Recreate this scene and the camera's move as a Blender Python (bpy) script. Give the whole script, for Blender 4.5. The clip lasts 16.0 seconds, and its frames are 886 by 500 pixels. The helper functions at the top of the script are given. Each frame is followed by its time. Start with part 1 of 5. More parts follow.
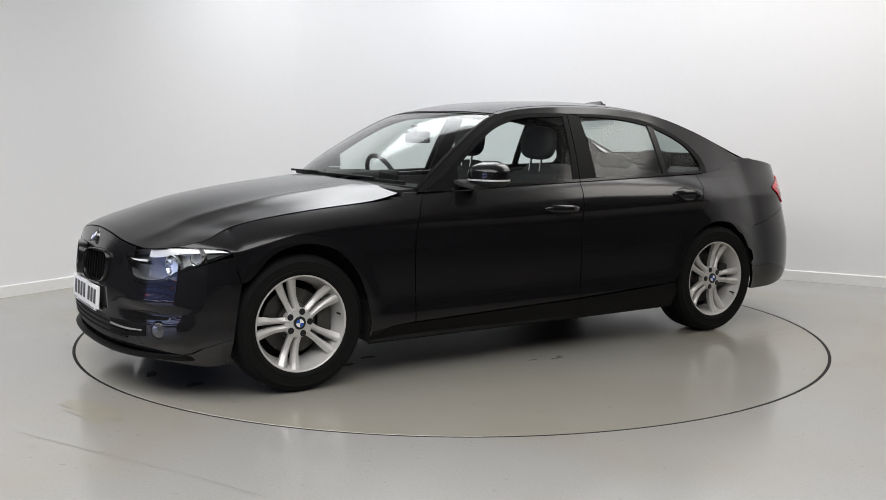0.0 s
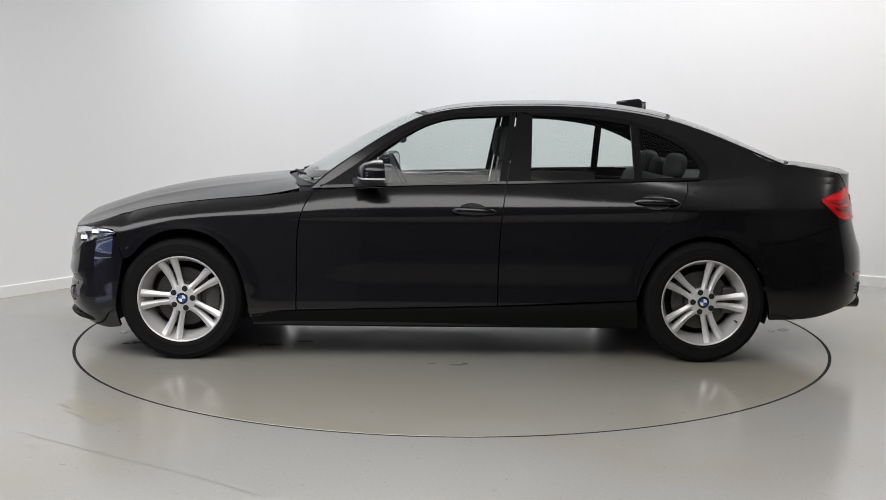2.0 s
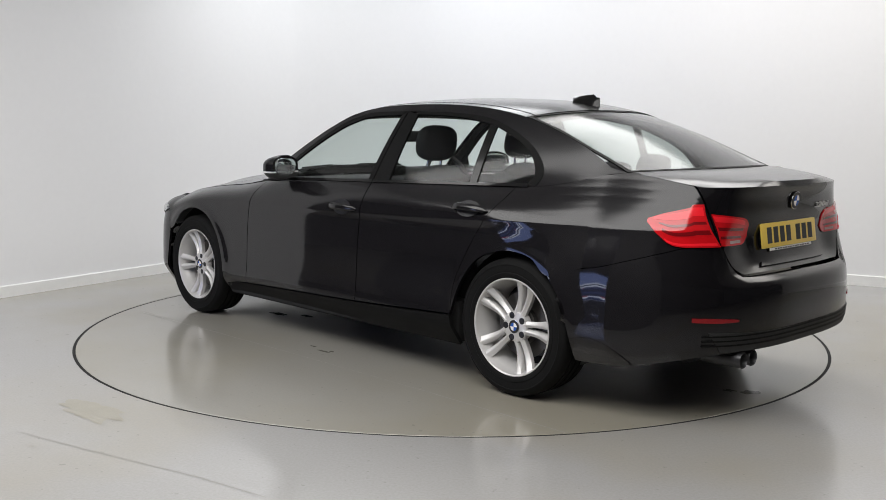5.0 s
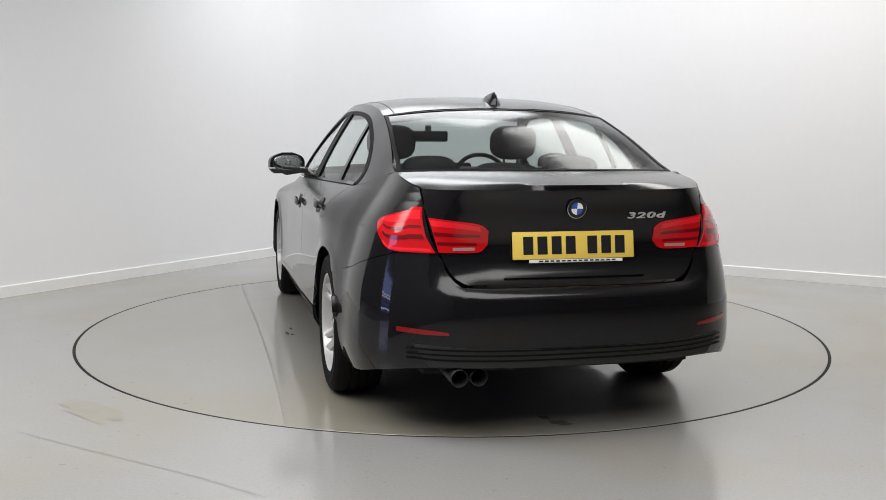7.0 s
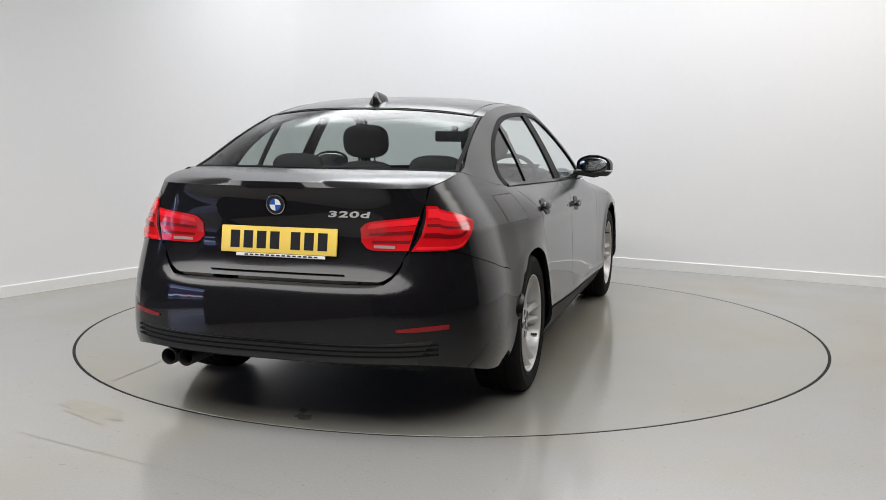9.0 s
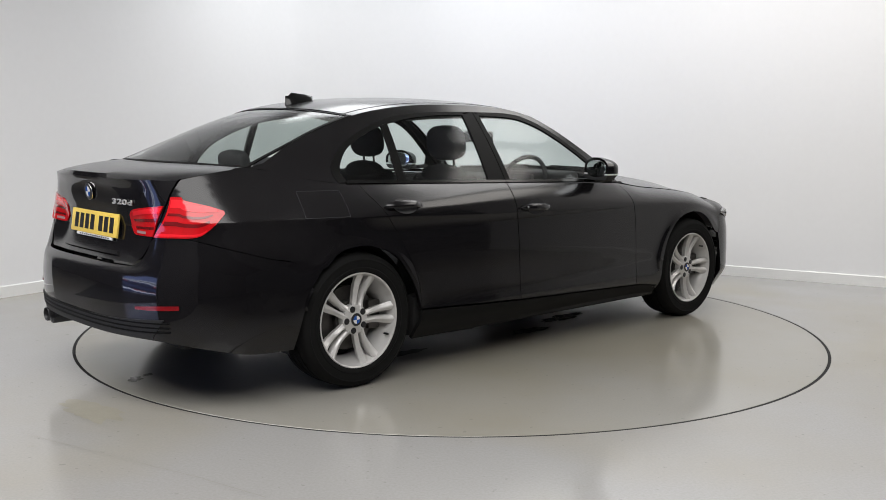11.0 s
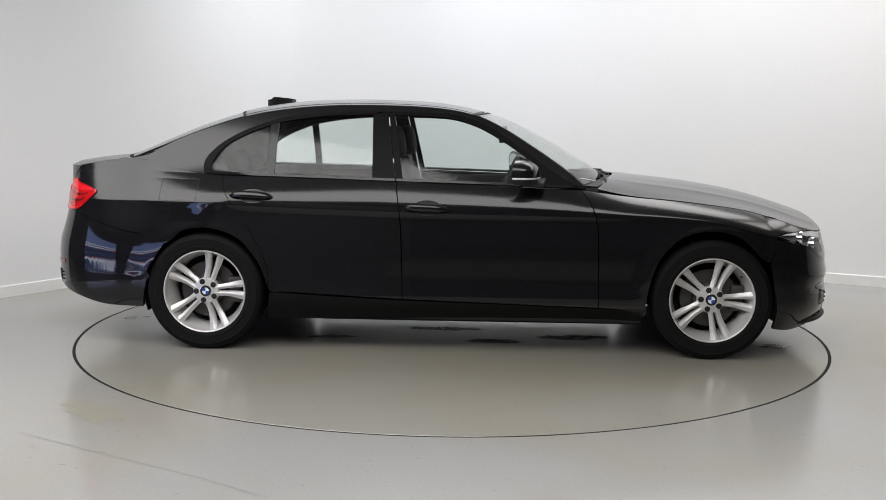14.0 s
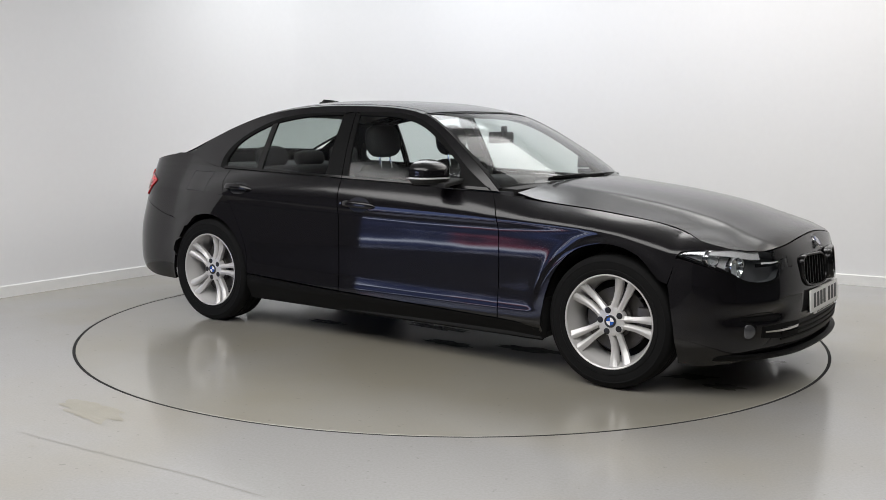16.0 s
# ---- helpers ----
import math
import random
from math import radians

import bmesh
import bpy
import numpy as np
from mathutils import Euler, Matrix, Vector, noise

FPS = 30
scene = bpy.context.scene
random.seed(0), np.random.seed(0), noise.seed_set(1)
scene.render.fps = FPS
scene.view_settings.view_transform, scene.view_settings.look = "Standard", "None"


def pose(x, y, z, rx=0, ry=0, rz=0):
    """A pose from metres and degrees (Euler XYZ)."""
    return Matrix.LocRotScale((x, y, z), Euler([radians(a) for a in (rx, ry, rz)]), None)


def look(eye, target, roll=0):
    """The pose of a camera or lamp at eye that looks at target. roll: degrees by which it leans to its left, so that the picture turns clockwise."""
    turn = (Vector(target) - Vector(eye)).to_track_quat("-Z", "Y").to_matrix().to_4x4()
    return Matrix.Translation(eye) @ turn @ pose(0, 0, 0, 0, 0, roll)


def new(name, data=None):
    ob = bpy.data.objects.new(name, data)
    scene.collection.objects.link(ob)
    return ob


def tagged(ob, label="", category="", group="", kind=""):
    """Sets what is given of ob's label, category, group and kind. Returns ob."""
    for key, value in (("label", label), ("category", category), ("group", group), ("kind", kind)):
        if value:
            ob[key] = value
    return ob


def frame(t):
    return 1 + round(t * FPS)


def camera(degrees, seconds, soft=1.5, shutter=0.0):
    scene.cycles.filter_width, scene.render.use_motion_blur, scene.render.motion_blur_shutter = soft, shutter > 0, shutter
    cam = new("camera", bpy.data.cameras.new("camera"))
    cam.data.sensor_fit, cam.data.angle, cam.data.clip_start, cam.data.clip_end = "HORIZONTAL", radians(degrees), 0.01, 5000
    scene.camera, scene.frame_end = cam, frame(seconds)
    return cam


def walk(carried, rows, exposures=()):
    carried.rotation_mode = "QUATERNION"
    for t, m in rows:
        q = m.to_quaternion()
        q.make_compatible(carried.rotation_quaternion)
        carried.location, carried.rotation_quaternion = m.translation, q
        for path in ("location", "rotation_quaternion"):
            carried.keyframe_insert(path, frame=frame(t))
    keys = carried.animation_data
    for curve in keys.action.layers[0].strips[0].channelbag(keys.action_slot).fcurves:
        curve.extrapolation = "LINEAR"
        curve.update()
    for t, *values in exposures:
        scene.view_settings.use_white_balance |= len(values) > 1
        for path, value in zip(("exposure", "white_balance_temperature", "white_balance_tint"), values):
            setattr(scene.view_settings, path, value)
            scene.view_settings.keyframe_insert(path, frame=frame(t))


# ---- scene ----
cam = camera(48.55, 16.0, soft=0.6)
EYE = (0.0, -6.149, 1.267)
PITCH, YAW, ROLL = -0.1264, -0.0088, 0.0086
AIM = (EYE[0] + math.sin(YAW) * math.cos(PITCH), EYE[1] + math.cos(YAW) * math.cos(PITCH), EYE[2] + math.sin(PITCH))
walk(cam, [(0.0, look(EYE, AIM, math.degrees(ROLL))), (16.0, look(EYE, AIM, math.degrees(ROLL)))], [(0.0, 0.0), (16.0, 0.0)])

# ---- light ----
world = bpy.data.worlds.new("world")
scene.world = world
world.use_nodes = True
world.node_tree.nodes["Background"].inputs[0].default_value = (0.75, 0.85, 1.0, 1)
world.node_tree.nodes["Background"].inputs[1].default_value = 0.02


def area(name, m, sx, sy, watts, colour):
    data = bpy.data.lights.new(name, "AREA")
    data.shape, data.size, data.size_y, data.energy, data.color = "RECTANGLE", sx, sy, watts, colour
    ob = new(name, data)
    ob.matrix_world = m
    return ob


CEILING = 3.4
# a row of ceiling panels near the long wall, and one added fill lamp
def over(along, across):
    """A place under the ceiling: metres out from the room's corner and metres along its long wall."""
    return pose(-1.13 - 0.536 * along + 0.883 * across, 4.18 - 0.844 * along - 0.470 * across, CEILING - 0.05, 0, 0, -28)


COOL, PLAIN, WARM = (0.945, 0.966, 0.985), (0.982, 0.970, 0.955), (1.0, 0.962, 0.91)
for across, watts, tint in ((1.7, 60, COOL), (4.4, 60, PLAIN), (7.1, 54, WARM)):
    area("ceiling_panel_light", over(1.45, across), 2.4, 1.7, watts, tint)
# wide lamp added over the front of the bay to brighten floor and walls
area("studio_front_light", over(7.2, 3.7), 7.6, 3.2, 362, PLAIN)


# ---- materials ----
def material(name, colour, rough=0.5, metal=0.0, coat=0.0, vary=0.0, scale=6.0, bump=0.0, bump_scale=80.0, rough_vary=0.0,
             glow=0.0, glow_colour=None, transmission=0.0, ior=1.45, coat_rough=0.03, spec=0.5, coat_ior=1.5):
    m = bpy.data.materials.new(name)
    m.use_nodes = True
    nt = m.node_tree
    b = nt.nodes["Principled BSDF"]
    b.inputs["Base Color"].default_value = (*colour, 1)
    b.inputs["Roughness"].default_value = rough
    b.inputs["Metallic"].default_value = metal
    b.inputs["Coat Weight"].default_value = coat
    b.inputs["Coat Roughness"].default_value = coat_rough
    b.inputs["Coat IOR"].default_value = coat_ior
    b.inputs["Transmission Weight"].default_value = transmission
    b.inputs["IOR"].default_value = ior
    b.inputs["Specular IOR Level"].default_value = spec
    if glow:
        b.inputs["Emission Color"].default_value = (*(glow_colour or colour), 1)
        b.inputs["Emission Strength"].default_value = glow
    co = nt.nodes.new("ShaderNodeTexCoord")
    if vary or rough_vary:
        n1 = nt.nodes.new("ShaderNodeTexNoise")
        n1.inputs["Scale"].default_value, n1.inputs["Detail"].default_value = scale, 6
        nt.links.new(co.outputs["Object"], n1.inputs["Vector"])
    if vary:
        n2 = nt.nodes.new("ShaderNodeTexNoise")
        n2.inputs["Scale"].default_value, n2.inputs["Detail"].default_value = scale * 14, 4
        nt.links.new(co.outputs["Object"], n2.inputs["Vector"])
        add = nt.nodes.new("ShaderNodeMath")
        add.operation = "ADD"
        nt.links.new(n1.outputs["Fac"], add.inputs[0])
        nt.links.new(n2.outputs["Fac"], add.inputs[1])
        mr = nt.nodes.new("ShaderNodeMapRange")
        mr.inputs[1].default_value, mr.inputs[2].default_value = 0.6, 1.4
        mr.inputs[3].default_value, mr.inputs[4].default_value = 1 - vary, 1 + vary
        nt.links.new(add.outputs[0], mr.inputs[0])
        mul = nt.nodes.new("ShaderNodeVectorMath")
        mul.operation = "SCALE"
        mul.inputs[0].default_value = colour
        nt.links.new(mr.outputs[0], mul.inputs["Scale"])
        nt.links.new(mul.outputs[0], b.inputs["Base Color"])
    if rough_vary:
        mr2 = nt.nodes.new("ShaderNodeMapRange")
        mr2.inputs[1].default_value, mr2.inputs[2].default_value = 0.3, 0.7
        mr2.inputs[3].default_value, mr2.inputs[4].default_value = max(0.02, rough - rough_vary), rough + rough_vary
        nt.links.new(n1.outputs["Fac"], mr2.inputs[0])
        nt.links.new(mr2.outputs[0], b.inputs["Roughness"])
    if bump:
        n3 = nt.nodes.new("ShaderNodeTexNoise")
        n3.inputs["Scale"].default_value, n3.inputs["Detail"].default_value = bump_scale, 5
        nt.links.new(co.outputs["Object"], n3.inputs["Vector"])
        bp = nt.nodes.new("ShaderNodeBump")
        bp.inputs["Strength"].default_value, bp.inputs["Distance"].default_value = bump, 0.002
        nt.links.new(n3.outputs["Fac"], bp.inputs["Height"])
        nt.links.new(bp.outputs[0], b.inputs["Normal"])
    return m


M_WALL = material("wall_paint", (0.80, 0.80, 0.81), 0.75, vary=0.012, scale=1.5, bump=0.05, bump_scale=150)
M_CEIL = material("ceiling_paint", (0.50, 0.50, 0.50), 0.8, vary=0.02, scale=1.0)
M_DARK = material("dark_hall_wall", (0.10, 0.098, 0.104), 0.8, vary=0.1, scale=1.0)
M_SKIRT = material("skirting_paint", (0.82, 0.82, 0.81), 0.4, vary=0.02, scale=3)


def floor_material(name, plain, stained):
    """Grey coating with warm clouds, fine speckle and small dark pits."""
    m = material(name, plain, 0.45, coat=0.9, coat_rough=0.19)
    nt = m.node_tree
    b = nt.nodes["Principled BSDF"]
    co = nt.nodes.new("ShaderNodeTexCoord")

    def tex(scale, detail, lo, hi, a, z):
        n = nt.nodes.new("ShaderNodeTexNoise")
        n.inputs["Scale"].default_value, n.inputs["Detail"].default_value = scale, detail
        nt.links.new(co.outputs["Object"], n.inputs["Vector"])
        r = nt.nodes.new("ShaderNodeMapRange")
        r.inputs[1].default_value, r.inputs[2].default_value, r.inputs[3].default_value, r.inputs[4].default_value = lo, hi, a, z
        nt.links.new(n.outputs["Fac"], r.inputs[0])
        return r.outputs[0]

    def mix(fac, first, second):
        x = nt.nodes.new("ShaderNodeMix")
        x.data_type = "RGBA"
        nt.links.new(fac, x.inputs["Factor"])
        for sock, val in ((x.inputs[6], first), (x.inputs[7], second)):
            if isinstance(val, tuple):
                sock.default_value = (*val, 1)
            else:
                nt.links.new(val, sock)
        return x.outputs[2]

    cloud = mix(tex(0.5, 6, 0.44, 0.62, 0, 1), plain, stained)
    speck = mix(tex(90, 3, 0.35, 0.75, 0, 0.5), cloud, (0.25, 0.245, 0.23))
    pits = mix(tex(28, 2, 0.70, 0.74, 0, 0.5), speck, (0.14, 0.13, 0.12))
    nt.links.new(pits, b.inputs["Base Color"])
    nt.links.new(tex(1.1, 5, 0.35, 0.65, 0.09, 0.22), b.inputs["Coat Roughness"])
    return m


M_FLOOR = floor_material("epoxy_floor", (0.322, 0.317, 0.312), (0.300, 0.276, 0.222))
# the deck is darker and more olive than the floor round it
M_DECK = floor_material("worn_deck_coating", (0.300, 0.288, 0.258), (0.272, 0.250, 0.196))
M_DARK_SHEET = material("dark_hall_floor", (0.045, 0.045, 0.048), 0.7, vary=0.2, scale=2.0)
M_GAP = material("gap_black", (0.01, 0.01, 0.01), 0.9)
M_PAINT = material("black_car_paint", (0.0050, 0.0045, 0.0054), 0.5, coat=1.0, scale=2.5, coat_rough=0.055, spec=0.05, coat_ior=1.47)


def dusty(m, clean, dust):
    """Fine dust lying on the faces that look up dulls the coat's gloss there."""
    nt = m.node_tree
    ge, sx, mr = nt.nodes.new("ShaderNodeNewGeometry"), nt.nodes.new("ShaderNodeSeparateXYZ"), nt.nodes.new("ShaderNodeMapRange")
    nt.links.new(ge.outputs["Normal"], sx.inputs[0])
    nt.links.new(sx.outputs["Z"], mr.inputs[0])
    mr.interpolation_type = "SMOOTHSTEP"
    mr.inputs[1].default_value, mr.inputs[2].default_value, mr.inputs[3].default_value, mr.inputs[4].default_value = 0.08, 0.50, clean, dust
    nt.links.new(mr.outputs[0], nt.nodes["Principled BSDF"].inputs["Coat Roughness"])


dusty(M_PAINT, 0.04, 0.19)
M_TRIM = material("satin_black_trim", (0.007, 0.007, 0.007), 0.45, vary=0.1, scale=20, spec=0.08)
M_GLOSS = material("gloss_black_trim", (0.006, 0.006, 0.006), 0.18, coat=0.2, spec=0.3)
M_PLASTIC = material("black_plastic", (0.02, 0.02, 0.02), 0.6, vary=0.1, scale=30, bump=0.1, bump_scale=400)
M_RUBBER = material("tyre_rubber", (0.006, 0.006, 0.006), 0.75, spec=0.15, vary=0.15, scale=12, bump=0.15, bump_scale=250)
M_ALLOY = material("silver_alloy", (0.56, 0.55, 0.54), 0.36, metal=0.3, coat=0.3, vary=0.04, scale=25, rough_vary=0.06)
M_ALLOY_DARK = material("alloy_barrel", (0.25, 0.25, 0.25), 0.5, metal=0.8, vary=0.15, scale=12)
M_IRON = material("brake_iron", (0.10, 0.095, 0.09), 0.45, metal=0.8, vary=0.2, scale=30)
M_PIPE = material("sooty_steel", (0.05, 0.05, 0.052), 0.4, metal=0.7, vary=0.2, scale=30)
M_CHROME = material("chrome", (0.75, 0.75, 0.76), 0.12, metal=1.0)
M_MIRROR = material("mirror_silver", (0.55, 0.57, 0.58), 0.02, metal=1.0)
M_CABIN = material("cabin_fabric", (0.024, 0.024, 0.026), 0.85, vary=0.2, scale=60, bump=0.15, bump_scale=500)
M_LINER = material("headliner", (0.24, 0.23, 0.21), 0.9, vary=0.05, scale=60)
M_LAMPSILVER = material("silvered_reflector", (0.82, 0.82, 0.82), 0.28, metal=0.35, coat=0.5, vary=0.1, scale=60)
M_FOG = material("fog_lamp_glass", (0.12, 0.122, 0.13), 0.18, metal=0.6, coat=0.5, vary=0.25, scale=40)
M_LAMP = material("lamp_housing", (0.15, 0.153, 0.16), 0.3, metal=0.3, vary=0.2, scale=40)
M_RED = material("red_lamp_lens", (0.52, 0.006, 0.010), 0.12, coat=0.6, vary=0.12, scale=30)
M_RED_BRIGHT = material("bright_red_lamp_band", (0.80, 0.015, 0.025), 0.15, coat=0.6)
M_RED_DEEP = material("dark_red_lamp_bar", (0.16, 0.004, 0.006), 0.15, coat=1.0)
M_CLEARLENS = material("pale_lamp_lens", (0.34, 0.22, 0.22), 0.15, coat=0.6)
M_RED_REFLEX = material("red_reflex", (0.20, 0.004, 0.007), 0.2, coat=0.6, vary=0.2, scale=80)
M_WHITE = material("white_plate", (0.80, 0.80, 0.79), 0.35, vary=0.02, scale=20)
M_YELLOW = material("yellow_plate", (0.80, 0.57, 0.11), 0.35, vary=0.03, scale=20)
M_INK = material("plate_ink", (0.012, 0.012, 0.014), 0.4)
M_BLUE = material("badge_blue", (0.02, 0.10, 0.42), 0.2, coat=1.0)
M_BADGEWHITE = material("badge_white", (0.8, 0.8, 0.8), 0.25, coat=1.0)


def glass(name, colour, alpha, rough=0.02):
    """A thin tinted pane: part clear, part glossy."""
    m = bpy.data.materials.new(name)
    m.use_nodes = True
    nt = m.node_tree
    nt.nodes.remove(nt.nodes["Principled BSDF"])
    out = nt.nodes["Material Output"]
    tr = nt.nodes.new("ShaderNodeBsdfTransparent")
    tr.inputs[0].default_value = (*colour, 1)
    gl = nt.nodes.new("ShaderNodeBsdfGlossy")
    gl.inputs[0].default_value = (1, 1, 1, 1)
    gl.inputs["Roughness"].default_value = rough
    fr = nt.nodes.new("ShaderNodeLayerWeight")
    pw = nt.nodes.new("ShaderNodeMath")
    pw.operation = "POWER"
    pw.inputs[1].default_value = 5.0
    nt.links.new(fr.outputs["Facing"], pw.inputs[0])
    mx = nt.nodes.new("ShaderNodeMath")
    mx.operation = "MULTIPLY_ADD"
    mx.inputs[1].default_value, mx.inputs[2].default_value = 0.85, alpha
    mx.use_clamp = True
    nt.links.new(pw.outputs[0], mx.inputs[0])
    mix = nt.nodes.new("ShaderNodeMixShader")
    nt.links.new(mx.outputs[0], mix.inputs[0])
    nt.links.new(tr.outputs[0], mix.inputs[1])
    nt.links.new(gl.outputs[0], mix.inputs[2])
    nt.links.new(mix.outputs[0], out.inputs[0])
    return m


M_GLASS = glass("tinted_glass", (0.84, 0.89, 0.87), 0.03, 0.10)
M_GLASS_REAR = glass("dark_rear_glass", (0.54, 0.59, 0.57), 0.02, 0.12)
M_LENS = glass("clear_lens", (0.9, 0.92, 0.93), 0.03)


# ---- mesh helpers ----
def mesh_object(name, verts, faces, mat, smooth=True, sharp=35):
    me = bpy.data.meshes.new(name)
    me.from_pydata([tuple(map(float, v)) for v in verts], [], faces)
    me.materials.append(mat)
    me.validate()
    if smooth:
        for p in me.polygons:
            p.use_smooth = True
        me.set_sharp_from_angle(angle=radians(sharp))
    me.update()
    return new(name, me)


def bm_object(name, bm, mat, smooth=True, sharp=35):
    me = bpy.data.meshes.new(name)
    bmesh.ops.recalc_face_normals(bm, faces=bm.faces)
    bm.to_mesh(me)
    bm.free()
    me.materials.append(mat)
    if smooth:
        for p in me.polygons:
            p.use_smooth = True
        me.set_sharp_from_angle(angle=radians(sharp))
    return new(name, me)


def under(ob, parent, label=""):
    ob.parent = parent
    if label:
        tagged(ob, label)
    return ob


def part(name, bm, mat, parent, label="", smooth=True, sharp=35):
    return under(bm_object(name, bm, mat, smooth, sharp), parent, label)


def box_bm(x0, x1, y0, y1, z0, z1, bevel=0.0, seg=2, m=None):
    bm = bmesh.new()
    bmesh.ops.create_cube(bm, size=1, matrix=Matrix.LocRotScale(((x0 + x1) / 2, (y0 + y1) / 2, (z0 + z1) / 2), None,
                                                               (abs(x1 - x0), abs(y1 - y0), abs(z1 - z0))))
    if bevel:
        bmesh.ops.bevel(bm, geom=bm.edges[:], offset=bevel, segments=seg, profile=0.6, affect="EDGES")
    if m:
        bmesh.ops.transform(bm, matrix=m, verts=bm.verts)
    return bm


def prism_bm(outline, depth, m=None, bevel=0.0):
    """An outline in x, y, raised by depth along z."""
    bm = bmesh.new()
    vs = [bm.verts.new((x, y, 0)) for x, y in outline]
    f = bm.faces.new(vs)
    r = bmesh.ops.extrude_face_region(bm, geom=[f])
    top = [v for v in r["geom"] if isinstance(v, bmesh.types.BMVert)]
    bmesh.ops.translate(bm, vec=(0, 0, depth), verts=top)
    if bevel:
        rim = [e for e in bm.edges if all(v in top for v in e.verts)]
        bmesh.ops.bevel(bm, geom=rim, offset=bevel, segments=2, profile=0.5, affect="EDGES")
    if m:
        bmesh.ops.transform(bm, matrix=m, verts=bm.verts)
    return bm


def lathe(profile, n=64, axis="y"):
    """Verts and faces of a profile of (radius, along) turned about the axis."""
    verts, faces = [], []
    for i in range(n):
        a = 2 * math.pi * i / n
        for r, h in profile:
            verts.append((r * math.cos(a), h, r * math.sin(a)) if axis == "y" else (r * math.cos(a), r * math.sin(a), h))
    k = len(profile)
    for i in range(n):
        for j in range(k - 1):
            a, b = i * k + j, ((i + 1) % n) * k + j
            faces.append((a, a + 1, b + 1, b))
    return verts, faces


def table(*rows):
    """A smooth function through (x, y) rows, with no overshoot."""
    xs, ys = np.array(sorted(rows), float).T
    h, dl = np.diff(xs), np.diff(ys) / np.diff(xs)
    tg = np.zeros(len(xs))
    tg[0], tg[-1] = dl[0], dl[-1]
    for i in range(1, len(xs) - 1):
        if dl[i - 1] * dl[i] > 0:
            w1, w2 = 2 * h[i] + h[i - 1], h[i] + 2 * h[i - 1]
            tg[i] = (w1 + w2) / (w1 / dl[i - 1] + w2 / dl[i])

    def f(x):
        x = min(max(x, xs[0]), xs[-1])
        i = min(int(np.searchsorted(xs, x, side="right")) - 1, len(xs) - 2)
        i = max(i, 0)
        u = (x - xs[i]) / h[i]
        return float(ys[i] * (1 + 2 * u) * (1 - u) ** 2 + tg[i] * h[i] * u * (1 - u) ** 2
                     + ys[i + 1] * u * u * (3 - 2 * u) + tg[i + 1] * h[i] * u * u * (u - 1))
    return f


def spline(pts, n, straight=False):
    """n points along a curve through pts, evenly spaced."""
    p = np.array(pts, float)
    if len(p) > 2 and not straight:
        q = np.vstack([2 * p[0] - p[1], p, 2 * p[-1] - p[-2]])
        out = []
        for i in range(1, len(q) - 2):
            a, b, c, d = q[i - 1:i + 3]
            for u in np.linspace(0, 1, 12, endpoint=False):
                out.append(0.5 * (2 * b + (c - a) * u + (2 * a - 5 * b + 4 * c - d) * u * u + (3 * b - a - 3 * c + d) * u ** 3))
        p = np.vstack([out, p[-1]])
    s = np.r_[0, np.cumsum(np.linalg.norm(np.diff(p, axis=0), axis=1))]
    t = np.linspace(0, s[-1], n)
    return np.stack([np.interp(t, s, p[:, k]) for k in range(p.shape[1])], 1)


def coons(bottom, top, left, right, nu, nv):
    """A net between four curves; left and right run from bottom to top."""
    b, t = spline(bottom, nu), spline(top, nu)
    l, r = spline(left, nv), spline(right, nv)
    u, v = np.linspace(0, 1, nu)[:, None, None], np.linspace(0, 1, nv)[None, :, None]
    ruled = (1 - v) * b[:, None] + v * t[:, None] + (1 - u) * l[None] + u * r[None]
    corners = (1 - u) * (1 - v) * b[0] + u * (1 - v) * b[-1] + (1 - u) * v * t[0] + u * v * t[-1]
    return ruled - corners


CAR_SHIFT = Vector((1.462, 0.0813, 0.0))
CENTRE = np.array((-1.5, 0.0, 0.55))


